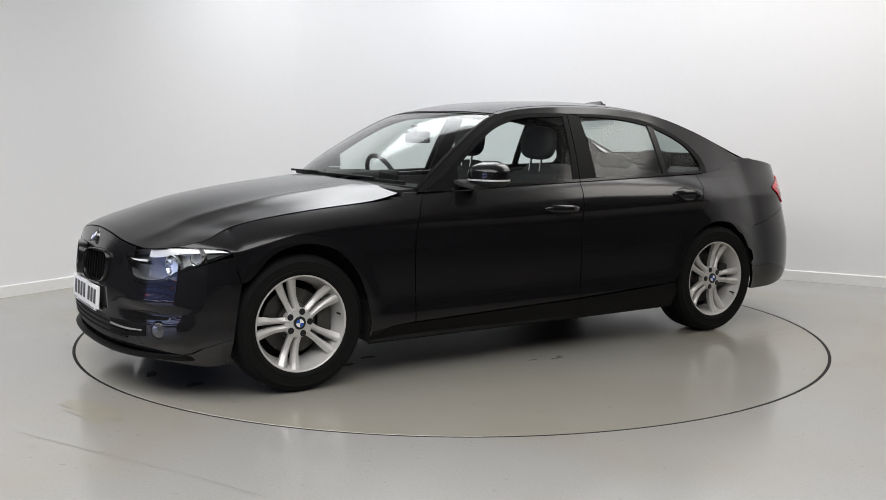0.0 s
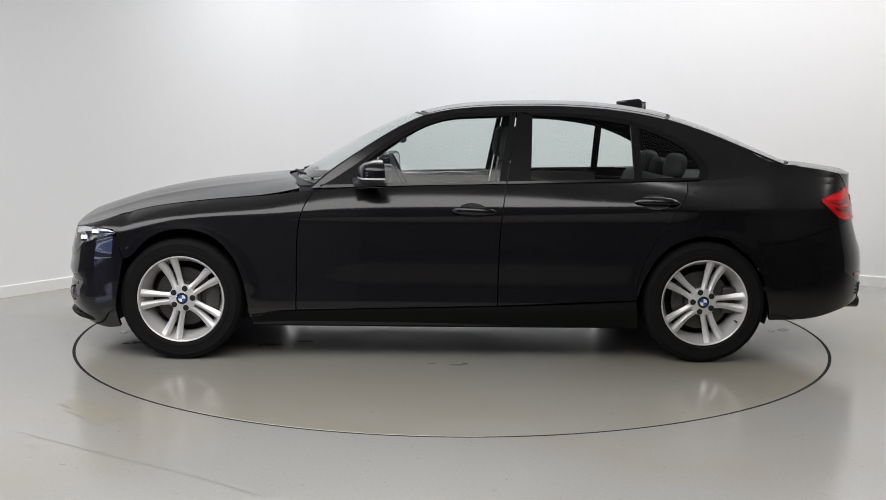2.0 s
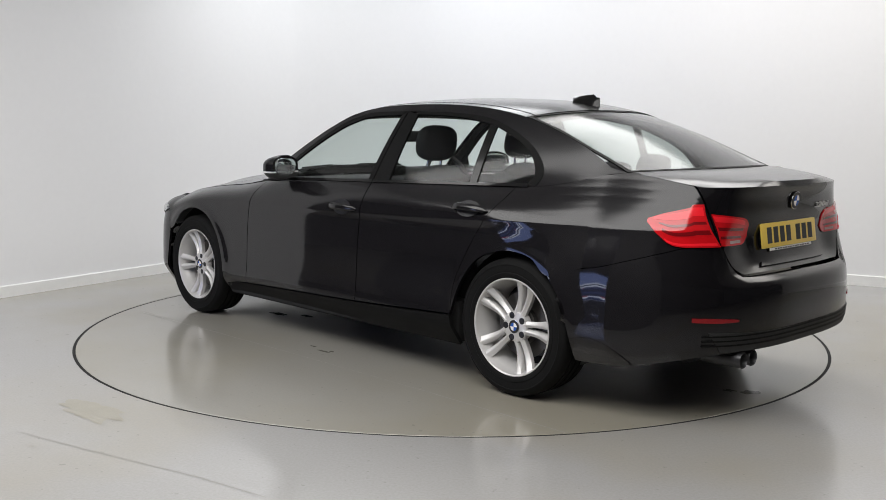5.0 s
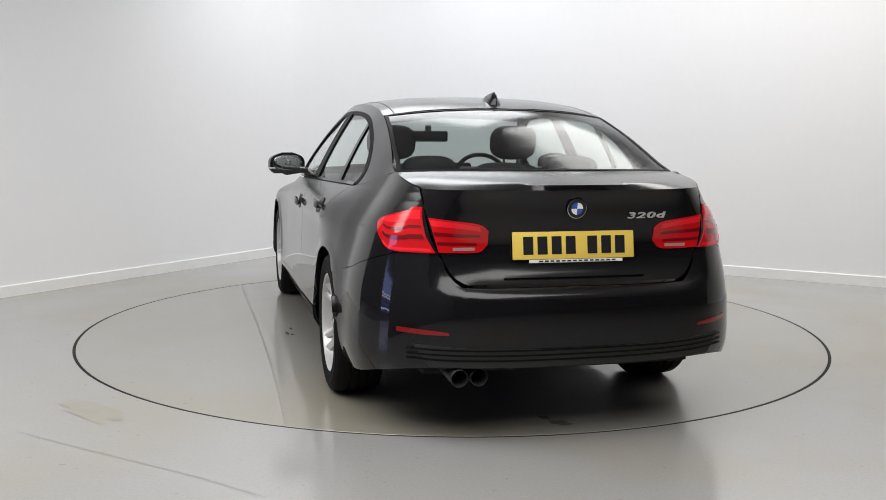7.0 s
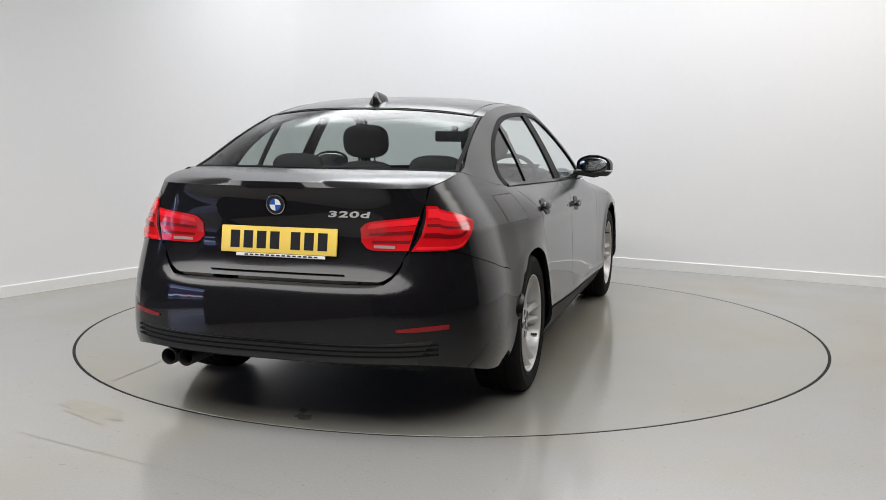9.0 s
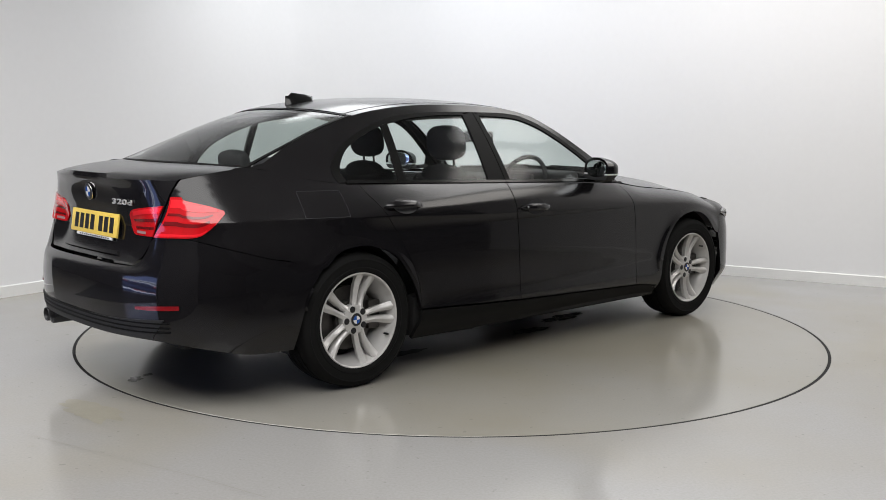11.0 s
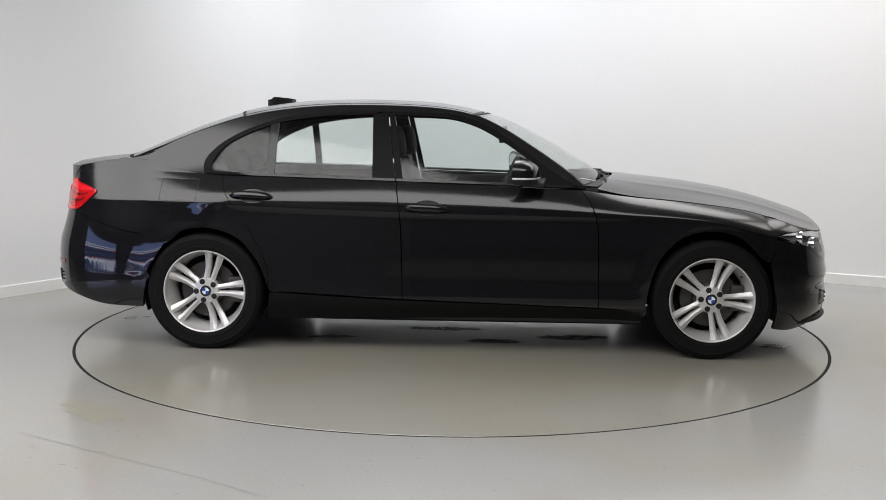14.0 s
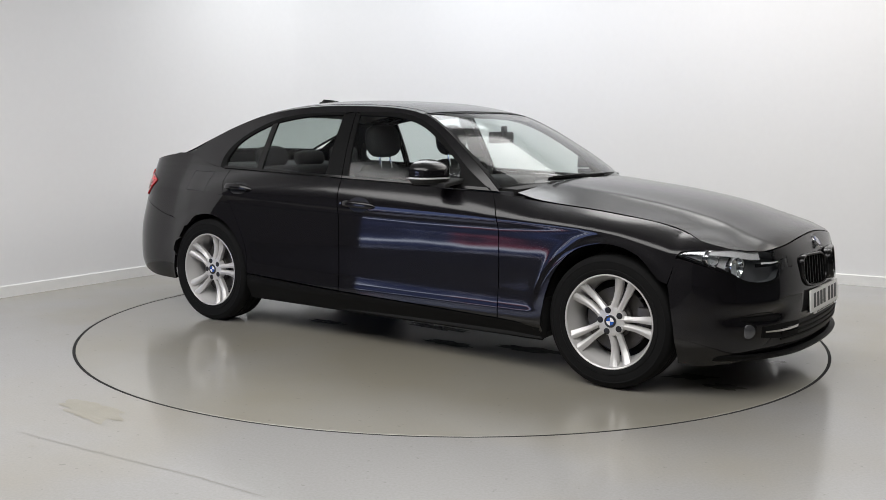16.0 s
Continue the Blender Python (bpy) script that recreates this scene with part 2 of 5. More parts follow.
def skin(name, net, mat, parent, label="", gap=0.003, depth=0.018, outward=None, sharp=40):
    """A sheet over a net of points in the car's space, with its rim turned in."""
    P = np.array(net, float)
    nu, nv = P.shape[:2]
    if gap:
        Q = P.copy()
        for (e, i) in ((np.s_[0, :], np.s_[1, :]), (np.s_[-1, :], np.s_[-2, :]), (np.s_[:, 0], np.s_[:, 1]), (np.s_[:, -1], np.s_[:, -2])):
            dv = P[i] - P[e]
            ln = np.linalg.norm(dv, axis=-1, keepdims=True) + 1e-9
            Q[e] += dv / ln * np.minimum(gap, ln * 0.5)
        P = Q
    du, dv = np.gradient(P, axis=0), np.gradient(P, axis=1)
    N = np.cross(du, dv)
    N /= np.linalg.norm(N, axis=-1, keepdims=True) + 1e-12
    ref = P - CENTRE if outward is None else np.broadcast_to(np.array(outward, float), P.shape)
    flip = (N * ref).sum() < 0
    if flip:
        N = -N
    verts = [tuple(p) for p in P.reshape(-1, 3)]
    faces = []
    for i in range(nu - 1):
        for j in range(nv - 1):
            f = (i * nv + j, (i + 1) * nv + j, (i + 1) * nv + j + 1, i * nv + j + 1)
            faces.append(f[::-1] if flip else f)
    if depth:
        rim = [(i, 0) for i in range(nu)] + [(nu - 1, j) for j in range(1, nv)] + [(i, nv - 1) for i in range(nu - 2, -1, -1)] + [(0, j) for j in range(nv - 2, 0, -1)]
        base = len(verts)
        for i, j in rim:
            verts.append(tuple(P[i, j] - N[i, j] * depth))
        k = len(rim)
        for a in range(k):
            b = (a + 1) % k
            f = (rim[a][0] * nv + rim[a][1], base + a, base + b, rim[b][0] * nv + rim[b][1])
            faces.append(f[::-1] if flip else f)
    ob = mesh_object(name, [Vector(v) + CAR_SHIFT for v in verts], faces, mat, sharp=sharp)
    return under(ob, parent, label)


# ---- room ----
def plan_path():
    """The two walls in plan, with a rounded corner between them."""
    corner = Vector((-1.13, 4.18))
    d1, d2 = Vector((-0.536, -0.844)).normalized(), Vector((0.883, -0.470)).normalized()
    half = math.acos(d1.dot(d2)) / 2
    rad = 0.9
    back = rad / math.tan(half)
    mid = corner + (d1 + d2).normalized() * (rad / math.sin(half))
    a, b = corner + d1 * back, corner + d2 * back
    pts = [corner + d1 * 5.0, a]
    a0, a1 = math.atan2(a.y - mid.y, a.x - mid.x), math.atan2(b.y - mid.y, b.x - mid.x)
    while a1 > a0:
        a1 -= 2 * math.pi
    for i in range(1, 24):
        an = a0 + (a1 - a0) * i / 24
        pts.append(mid + rad * Vector((math.cos(an), math.sin(an))))
    pts += [b, corner + d2 * 11.0]
    return pts


def sweep_wall(name, pts, z0, z1, inner, outer, mat, z_top_bevel=0.0):
    """A wall of real thickness along pts; inner and outer are offsets away from the room."""
    verts, faces = [], []
    n = len(pts)
    for i, p in enumerate(pts):
        d = (pts[min(i + 1, n - 1)] - pts[max(i - 1, 0)]).normalized()
        out = Vector((-d.y, d.x))
        for off, z in ((inner, z0), (inner, z1 - z_top_bevel), (inner + z_top_bevel, z1), (outer, z1), (outer, z0)):
            q = p + out * off
            verts.append((q.x, q.y, z))
    for i in range(n - 1):
        for j in range(5):
            a, b = i * 5 + j, i * 5 + (j + 1) % 5
            faces.append((a, a + 5, b + 5, b))
    faces += [(0, 1, 2, 3, 4), tuple(range(n * 5 - 1, n * 5 - 6, -1))]
    return mesh_object(name, verts, faces, mat, sharp=30)


PLAN = plan_path()
tagged(sweep_wall("wall_studio", PLAN, 0.0, CEILING, 0.0, 0.15, M_WALL), "white painted studio wall with a rounded corner", "wall", kind="structure")
tagged(sweep_wall("baseboard", PLAN, 0.0, 0.085, -0.016, -0.001, M_SKIRT, 0.006), "white painted skirting board along the studio wall", "skirting", kind="structure")
RADIUS = 2.254


def floor_sheet():
    """The floor round the turntable's pit, with the pit's rim."""
    n = 160
    verts, faces = [], []
    for r, z in ((RADIUS + 0.004, -0.12), (RADIUS + 0.004, -0.002), (RADIUS + 0.006, 0.0), (3.2, 0.0), (5.5, 0.0), (18.0, 0.0)):
        for i in range(n):
            a = 2 * math.pi * i / n
            verts.append((r * math.cos(a), r * math.sin(a), z))
    for k in range(5):
        for i in range(n):
            j = (i + 1) % n
            faces.append((k * n + i, (k + 1) * n + i, (k + 1) * n + j, k * n + j))
    return mesh_object("floor", verts, faces, M_FLOOR)


tagged(floor_sheet(), "grey epoxy-coated concrete floor with faint stains", "floor", kind="structure")
tagged(bm_object("ceiling", box_bm(-13, 13, -7.6, 8, CEILING, CEILING + 0.1), M_CEIL, smooth=False), "plain grey studio ceiling", "ceiling", kind="structure")
# unseen ceiling beyond the studio, added dark so the car's shoulders reflect less light
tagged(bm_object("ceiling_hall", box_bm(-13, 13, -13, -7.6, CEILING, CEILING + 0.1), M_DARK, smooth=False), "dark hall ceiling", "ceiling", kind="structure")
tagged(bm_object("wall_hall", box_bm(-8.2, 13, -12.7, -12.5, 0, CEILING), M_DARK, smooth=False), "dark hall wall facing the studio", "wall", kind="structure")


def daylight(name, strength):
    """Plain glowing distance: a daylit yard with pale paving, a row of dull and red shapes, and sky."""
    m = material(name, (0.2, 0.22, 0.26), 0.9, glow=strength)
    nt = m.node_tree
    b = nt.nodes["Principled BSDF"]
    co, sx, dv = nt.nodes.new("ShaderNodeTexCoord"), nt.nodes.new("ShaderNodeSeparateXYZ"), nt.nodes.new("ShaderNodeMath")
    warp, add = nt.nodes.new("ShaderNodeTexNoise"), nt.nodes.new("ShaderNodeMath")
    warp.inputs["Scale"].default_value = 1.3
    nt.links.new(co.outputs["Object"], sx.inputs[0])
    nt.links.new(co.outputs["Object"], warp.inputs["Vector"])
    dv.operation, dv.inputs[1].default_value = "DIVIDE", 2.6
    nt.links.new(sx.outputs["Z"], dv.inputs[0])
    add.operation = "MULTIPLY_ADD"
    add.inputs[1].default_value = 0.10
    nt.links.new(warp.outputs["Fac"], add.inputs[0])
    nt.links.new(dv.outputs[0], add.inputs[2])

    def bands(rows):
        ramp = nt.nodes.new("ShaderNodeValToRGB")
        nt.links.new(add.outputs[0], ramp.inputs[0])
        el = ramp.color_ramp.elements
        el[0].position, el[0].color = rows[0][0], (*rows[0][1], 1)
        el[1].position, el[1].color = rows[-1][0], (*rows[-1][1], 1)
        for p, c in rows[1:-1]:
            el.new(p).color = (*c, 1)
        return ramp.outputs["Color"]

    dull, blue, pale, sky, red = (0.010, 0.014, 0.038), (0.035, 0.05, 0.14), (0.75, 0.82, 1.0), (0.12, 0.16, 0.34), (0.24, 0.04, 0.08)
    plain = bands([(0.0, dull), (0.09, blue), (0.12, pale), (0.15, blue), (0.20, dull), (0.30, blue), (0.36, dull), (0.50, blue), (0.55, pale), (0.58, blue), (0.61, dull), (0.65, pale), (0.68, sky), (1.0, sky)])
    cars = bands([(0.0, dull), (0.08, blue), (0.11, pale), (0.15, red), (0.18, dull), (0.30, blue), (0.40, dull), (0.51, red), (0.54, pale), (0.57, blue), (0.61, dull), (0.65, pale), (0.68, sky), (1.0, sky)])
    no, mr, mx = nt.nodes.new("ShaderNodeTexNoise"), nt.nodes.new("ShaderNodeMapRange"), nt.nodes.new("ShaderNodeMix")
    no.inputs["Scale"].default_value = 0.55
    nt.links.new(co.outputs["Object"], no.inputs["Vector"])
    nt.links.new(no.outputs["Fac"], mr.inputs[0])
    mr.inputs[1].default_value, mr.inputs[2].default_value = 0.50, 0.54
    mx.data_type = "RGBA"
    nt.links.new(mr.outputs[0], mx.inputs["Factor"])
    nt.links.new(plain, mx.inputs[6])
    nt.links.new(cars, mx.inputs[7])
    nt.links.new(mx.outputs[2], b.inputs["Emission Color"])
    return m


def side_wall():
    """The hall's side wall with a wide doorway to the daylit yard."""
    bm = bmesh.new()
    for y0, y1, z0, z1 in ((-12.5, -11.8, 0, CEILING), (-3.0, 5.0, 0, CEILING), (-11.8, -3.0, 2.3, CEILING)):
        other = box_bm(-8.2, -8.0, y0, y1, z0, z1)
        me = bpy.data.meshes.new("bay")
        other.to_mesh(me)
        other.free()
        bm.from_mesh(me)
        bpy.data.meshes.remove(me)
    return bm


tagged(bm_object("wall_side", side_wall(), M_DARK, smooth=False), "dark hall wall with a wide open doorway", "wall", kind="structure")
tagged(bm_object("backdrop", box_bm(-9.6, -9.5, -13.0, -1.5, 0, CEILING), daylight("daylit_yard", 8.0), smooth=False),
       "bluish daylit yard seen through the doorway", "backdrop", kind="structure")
# an unseen dark screen beside the camera's stand ends short of the turntable
tagged(sweep_wall("wall_return", [Vector((-2.40, -3.0)), Vector((-1.05, -7.2))], 0.0, 2.3, 0.0, 0.12, M_DARK), "unseen dark screen beside the turntable", "wall", kind="structure")


M_CRACK = material("floor_crack", (0.27, 0.262, 0.242), 0.8, vary=0.2, scale=30)
M_DAMP = material("damp_mark", (0.17, 0.165, 0.145), 0.10, vary=0.3, scale=25)
M_TYREMARK = material("stained_coating", (0.278, 0.260, 0.212), 0.45, vary=0.10, scale=9, coat=0.75, coat_rough=0.2)


def ragged(name, cx, cy, rx, ry, mat, parent, turn=0.0, seed=0, z=0.0012):
    """A thin flat mark with an uneven outline."""
    n = 40
    bm = bmesh.new()
    vs = []
    for i in range(n):
        a = 2 * math.pi * i / n
        k = 1 + 0.55 * noise.noise(Vector((2.2 * math.cos(a) + seed * 7.3, 2.2 * math.sin(a), seed))) + 0.25 * noise.noise(Vector((6 * math.cos(a), 6 * math.sin(a) + seed, 3)))
        x, y = rx * k * math.cos(a), ry * k * math.sin(a)
        c, s2 = math.cos(turn), math.sin(turn)
        vs.append(bm.verts.new((cx + c * x - s2 * y, cy + s2 * x + c * y, z)))
    bm.faces.new(vs)
    return part(name, bm, mat, parent)


def crack(name, pts, width, parent, z=0.0012):
    p = spline(pts, 60)
    verts, faces = [], []
    for i, (x, y) in enumerate(p):
        d = p[min(i + 1, 59)] - p[max(i - 1, 0)]
        d /= np.linalg.norm(d)
        w = width * (0.6 + 0.6 * abs(noise.noise(Vector((i * 0.37, 1.7, 0)))))
        off = 0.006 * noise.noise(Vector((i * 0.3, 0, 5)))
        for q in (-w / 2 + off, w / 2 + off):
            verts.append((x - d[1] * q, y + d[0] * q, z))
    for i in range(59):
        faces.append((2 * i, 2 * i + 1, 2 * i + 3, 2 * i + 2))
    ob = mesh_object(name, verts, faces, M_CRACK)
    return under(ob, parent)


def turntable():
    root = new("turntable")
    prof = [(0.0, 0.0), (0.8, 0.0), (1.6, 0.0), (RADIUS - 0.014, 0.0), (RADIUS - 0.012, -0.002), (RADIUS - 0.012, -0.10), (0.0, -0.10)]
    v, f = lathe(prof, 160, "z")
    under(mesh_object("deck", v, f, M_DECK), root, "smooth grey coated deck")
    crack("joint_line", [(1.70, 1.228), (0.451, 1.199), (-0.732, 1.19), (-1.88, 1.203)], 0.009, root)
    for k, (x, y, rx, ry, tn) in enumerate(((1.854, 0.562, 0.05, 0.03, 0.4), (1.979, 0.261, 0.06, 0.025, 1.2), (1.051, 0.583, 0.07, 0.03, 0.1), (0.86, 0.489, 0.05, 0.02, 0.0), (-0.027, 1.036, 0.05, 0.012, 0.1),
                                            (-0.061, 1.007, 0.02, 0.01, 0.0), (-2.012, 0.097, 0.03, 0.02, 0.5), (-2.10, 0.052, 0.05, 0.035, 0.9), (0.114, 1.002, 0.03, 0.008, 0.0),
                                            (0.272, -0.426, 0.16, 0.05, 0.0), (0.743, -0.285, 0.22, 0.06, 0.1), (1.916, -0.414, 0.09, 0.06, 0.3), (1.712, -0.319, 0.12, 0.05, 0.6),
                                            (-0.694, -0.386, 0.14, 0.04, 0.1), (-0.021, -0.1, 0.22, 0.05, 0.0))):
        ragged("damp_mark", x, y, rx, ry, M_DAMP, root, tn, k)
    return tagged(root, "round grey turntable set flush in the floor, with damp marks", "turntable")


TABLE = turntable()
FLOOR = bpy.data.objects["floor"]
crack("floor_crack", [(-1.78, -2.25), (-1.48, -2.426), (-1.207, -2.581), (-0.931, -2.735), (-0.627, -2.932)], 0.004, FLOOR)
ragged("floor_stain", -1.60, -1.93, 0.22, 0.09, M_TYREMARK, FLOOR, 2.4, 77)
ragged("floor_spot", -1.645, -2.432, 0.012, 0.008, M_CRACK, FLOOR, 0, 91)
tagged(mesh_object("turntable_pit", *lathe([(0.0, -0.125), (RADIUS + 0.1, -0.125)], 96, "z"), M_GAP), "black pit under the turntable", "pit", kind="structure")

# black ring put flush in the gap, coloured for the shade inside it
tagged(mesh_object("turntable_seal", *lathe([(RADIUS - 0.0112, -0.02), (RADIUS - 0.0112, -0.0012), (RADIUS + 0.0034, -0.0012), (RADIUS + 0.0034, -0.02)], 160, "z"), M_GAP), "black ring filling the dark gap round the turntable", "seal", kind="structure")
# unseen dark sheets over the hall floor, added to darken the car's reflections
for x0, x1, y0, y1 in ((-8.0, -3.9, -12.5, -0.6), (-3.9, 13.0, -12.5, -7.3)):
    tagged(bm_object("floor_hall", box_bm(x0, x1, y0, y1, 0.0005, 0.005), M_DARK_SHEET, smooth=False), "unseen dark sheet over the hall floor, added to darken reflections", "floor", kind="structure")

# ---- car body: one side's surface as functions of length x (front axle at 0) and height z ----
WM = table((0.5, 0.872), (0.3, 0.888), (0, 0.898), (-0.4, 0.886), (-0.62, 0.882), (-1.2, 0.884), (-1.7, 0.89), (-2.4, 0.897), (-2.8, 0.902), (-3.0, 0.893), (-3.2, 0.862))
ZC = table((0.5, 0.64), (0.3, 0.68), (0, 0.755), (-0.3, 0.775), (-0.7, 0.785), (-1.2, 0.79), (-1.7, 0.80), (-2.4, 0.82), (-2.8, 0.835), (-3.2, 0.84))
ZT = table((0.5, 0.70), (0.45, 0.725), (0.328, 0.777), (0.157, 0.821), (-0.132, 0.858), (-0.424, 0.885), (-0.65, 0.915), (-0.79, 0.925),
           (-1.2, 0.94), (-1.755, 0.956), (-2.4, 0.972), (-2.75, 0.98), (-3.0, 0.99), (-3.2, 1.0))
YT = table((0.5, 0.655), (0.45, 0.675), (0.33, 0.720), (0.157, 0.735), (-0.424, 0.745), (-0.65, 0.768), (-0.8, 0.792), (-1.2, 0.806), (-1.75, 0.81),
           (-2.4, 0.775), (-2.75, 0.735), (-3.0, 0.705), (-3.2, 0.675))
LOW = table((0.12, 0.09), (0.18, 0.055), (0.25, 0.014), (0.275, -0.002), (0.30, -0.009), (0.325, -0.0088), (0.36, -0.0052), (0.42, -0.0008), (0.48, 0.0015), (0.55, 0.0035), (0.62, 0.006), (0.70, 0.0105), (0.78, 0.016), (0.9, 0.017))
CREASE = table((0.3, 0.0), (-0.15, 0.001), (-0.7, 0.006), (-1.7, 0.0075), (-2.5, 0.009), (-3.0, 0.010), (-3.2, 0.008))
XF = table((0.14, 0.66), (0.19, 0.72), (0.24, 0.762), (0.30, 0.772), (0.45, 0.774), (0.55, 0.764), (0.62, 0.750), (0.68, 0.732), (0.75, 0.70))
XR = table((0.18, -3.755), (0.25, -3.80), (0.35, -3.840), (0.50, -3.85), (0.585, -3.845), (0.625, -3.825), (0.642, -3.785), (0.70, -3.738),
           (0.80, -3.715), (0.90, -3.735), (0.97, -3.745), (1.02, -3.768), (1.05, -3.768))
NR = table((0.2, 2.8), (0.6, 2.8), (0.85, 3.2), (1.03, 3.5))
XR_SIDE = table((0.18, -3.755), (0.25, -3.80), (0.35, -3.840), (0.50, -3.85), (0.585, -3.842), (0.65, -3.825), (0.72, -3.80), (0.80, -3.775), (0.90, -3.76), (1.02, -3.768), (1.05, -3.768))
LEAN = table((0.5, 2.0), (0.0, 1.9), (-0.4, 2.0), (-0.9, 2.1), (-2.4, 2.1), (-2.8, 1.8), (-3.2, 1.3))
CHANNEL = table((0.0, 0.0), (0.35, 0.0), (0.60, 1.0), (0.95, 1.0), (1.15, 0.0), (1.6, 0.0))
NF = 2.3
UF, UR = 0.3, -3.2


def y_side(x, z):
    """Half the width at length x and height z: the main form, softened towards the tail, with the shoulder crease and the arch lips."""
    w = min(max((-2.50 - x) / 0.45, 0), 1)
    w = 0.075 * w * w * (3 - 2 * w)
    if w < 0.002:
        y = y_raw(x, z)
    else:
        y = sum(k * y_raw(x, z + q * w) for q, k in ((-1.5, 0.05), (-1.0, 0.11), (-0.5, 0.21), (0, 0.26), (0.5, 0.21), (1.0, 0.11), (1.5, 0.05)))
    d = z - ZC(x) + 0.006
    y += CREASE(x) * math.exp(-abs(d) / (0.055 if d > 0 else 0.042))
    for xc, top, lip in ((0.0, 0.378, 0.008), (-2.81, 0.364, 0.0045)):
        if abs(x - xc) < 0.6 and 0.30 < z:
            r = math.hypot(x - xc, z - 0.33) - top
            y += lip * math.exp(-(max(r, 0) / 0.035) ** 2) * min((z - 0.30) / 0.12, 1)
    return y


def y_raw(x, z):
    zc, zt = ZC(x), ZT(x)
    k = min(max((-2.6 - x) / 0.6, 0), 1)
    k = 0.40 * k * k * (3 - 2 * k)
    yc, yt = WM(x) - LOW(zc) - k * max(0, zc - 0.55) ** 1.5, YT(x)
    if z <= zc:
        low = LOW(z)
        if low > 0 and z < 0.29:
            low *= 1 - 0.15 * min(max((-2.95 - x) / 0.2, 0), 1)
        return WM(x) - low - k * max(0, z - 0.55) ** 1.5
    if z <= zt:
        v = (z - zc) / (zt - zc)
        return yc - (yc - yt) * v ** LEAN(x)
    d = z - zt
    return yt - (0.42 + 0.06 * min(max((x + 1.75) / 0.4, 0), 1)) * d - 0.33 * d * d


def band(u, z, s=1):
    """A point of the car's flank; past UF and UR it wraps round the ends, to their middle one unit on."""
    if u > UF:
        ph = min((u - UF), 1) * math.pi / 2
        y0, a = y_side(UF, z), XF(z) - UF - 0.022 * math.exp(-((z - 0.405) / 0.022) ** 2) * CHANNEL(ph) + 0.008 * math.exp(-((z - 0.46) / 0.03) ** 2) * CHANNEL(ph)
        return (UF + a * math.sin(ph) ** (2 / NF), s * y0 * max(math.cos(ph), 0) ** (2 / NF), z)
    if u < UR:
        ph = min((UR - u), 1) * math.pi / 2
        k = min(max((ph - 0.85) / 0.45, 0), 1)
        k = k * k * (3 - 2 * k)
        n, y0, a = NR(z), y_side(UR, z), XR(z) * k + XR_SIDE(z) * (1 - k) - UR
        return (UR + a * math.sin(ph) ** (2 / n), s * y0 * max(math.cos(ph), 0) ** (2 / n), z)
    return (u, s * y_side(u, z), z)


def u_front(y, z):
    return UF + math.acos(min(1, (abs(y) / y_side(UF, z))) ** (NF / 2)) * 2 / math.pi


def u_rear(y, z):
    return UR - math.acos(min(1, (abs(y) / y_side(UR, z))) ** (NR(z) / 2)) * 2 / math.pi


def u_nose(x, z):
    """The place on the flank ahead of UF that lies at length x."""
    return UF + math.asin(((x - UF) / (XF(z) - UF)) ** (NF / 2)) * 2 / math.pi


def u_at(x, z):
    """The place on the flank behind UR that lies at length x."""
    a = XR_SIDE(z) - UR
    return UR - math.asin(((x - UR) / a) ** (NR(z) / 2)) * 2 / math.pi


def x_rear(y, z):
    return band(u_rear(y, z), z)[0]


def x_front(y, z):
    return band(u_front(y, z), z)[0]


def flank(name, bottom, top, left, right, s, mat, parent, nu=26, nv=16, label="", lift=0.0, **kw):
    net = coons(bottom, top, left, right, nu, nv)
    P = np.array([[band(u, z, s) for u, z in row] for row in net])
    if lift:
        P = lifted(P, lift)
    return skin(name, P, mat, parent, label, **kw)


def lifted(P, by):
    du, dv = np.gradient(P, axis=0), np.gradient(P, axis=1)
    N = np.cross(du, dv)
    N /= np.linalg.norm(N, axis=-1, keepdims=True) + 1e-12
    if (N * (P - CENTRE)).sum() < 0:
        N = -N
    return P + N * by


CAR = new("car")
tagged(CAR, "black four-door saloon car parked on the turntable", "car")

ARCH_F = [(0.285, 0.50), (0.251, 0.566), (0.142, 0.668), (-0.01, 0.708), (-0.17, 0.672), (-0.28, 0.566), (-0.335, 0.44), (-0.362, 0.30), (-0.372, 0.20)]
ARCH_R = [(-2.435, 0.345), (-2.49, 0.49), (-2.59, 0.62), (-2.70, 0.675), (-2.81, 0.692), (-2.93, 0.67), (-3.03, 0.60)]
ARCH_R_TAIL = [(-3.03, 0.60), (-3.10, 0.50), (-3.135, 0.40), (-3.16, 0.30), (-3.17, 0.235)]
WING_TOP = [(0.43, 0.744), (0.37, 0.766)]
DOOR_A = [(-0.618, 0.279), (-0.62, 0.45), (-0.622, 0.593), (-0.633, 0.741), (-0.666, 0.844), (-0.716, 0.919)]
DOOR_B = [(-1.695, 0.31), (-1.698, 0.489), (-1.709, 0.734), (-1.738, 0.955)]
DOOR_C = [(-2.435, 0.345), (-2.46, 0.51), (-2.566, 0.713), (-2.643, 0.821), (-2.704, 0.914), (-2.724, 0.978)]
ROOF_EDGE = [(-0.69, 0.925), (-0.80, 1.018), (-0.965, 1.133), (-1.16, 1.254), (-1.335, 1.331), (-1.55, 1.366), (-1.85, 1.378), (-2.15, 1.374), (-2.40, 1.352), (-2.62, 1.312), (-2.85, 1.24), (-3.05, 1.16), (u_at(-3.28, 1.066), 1.066)]
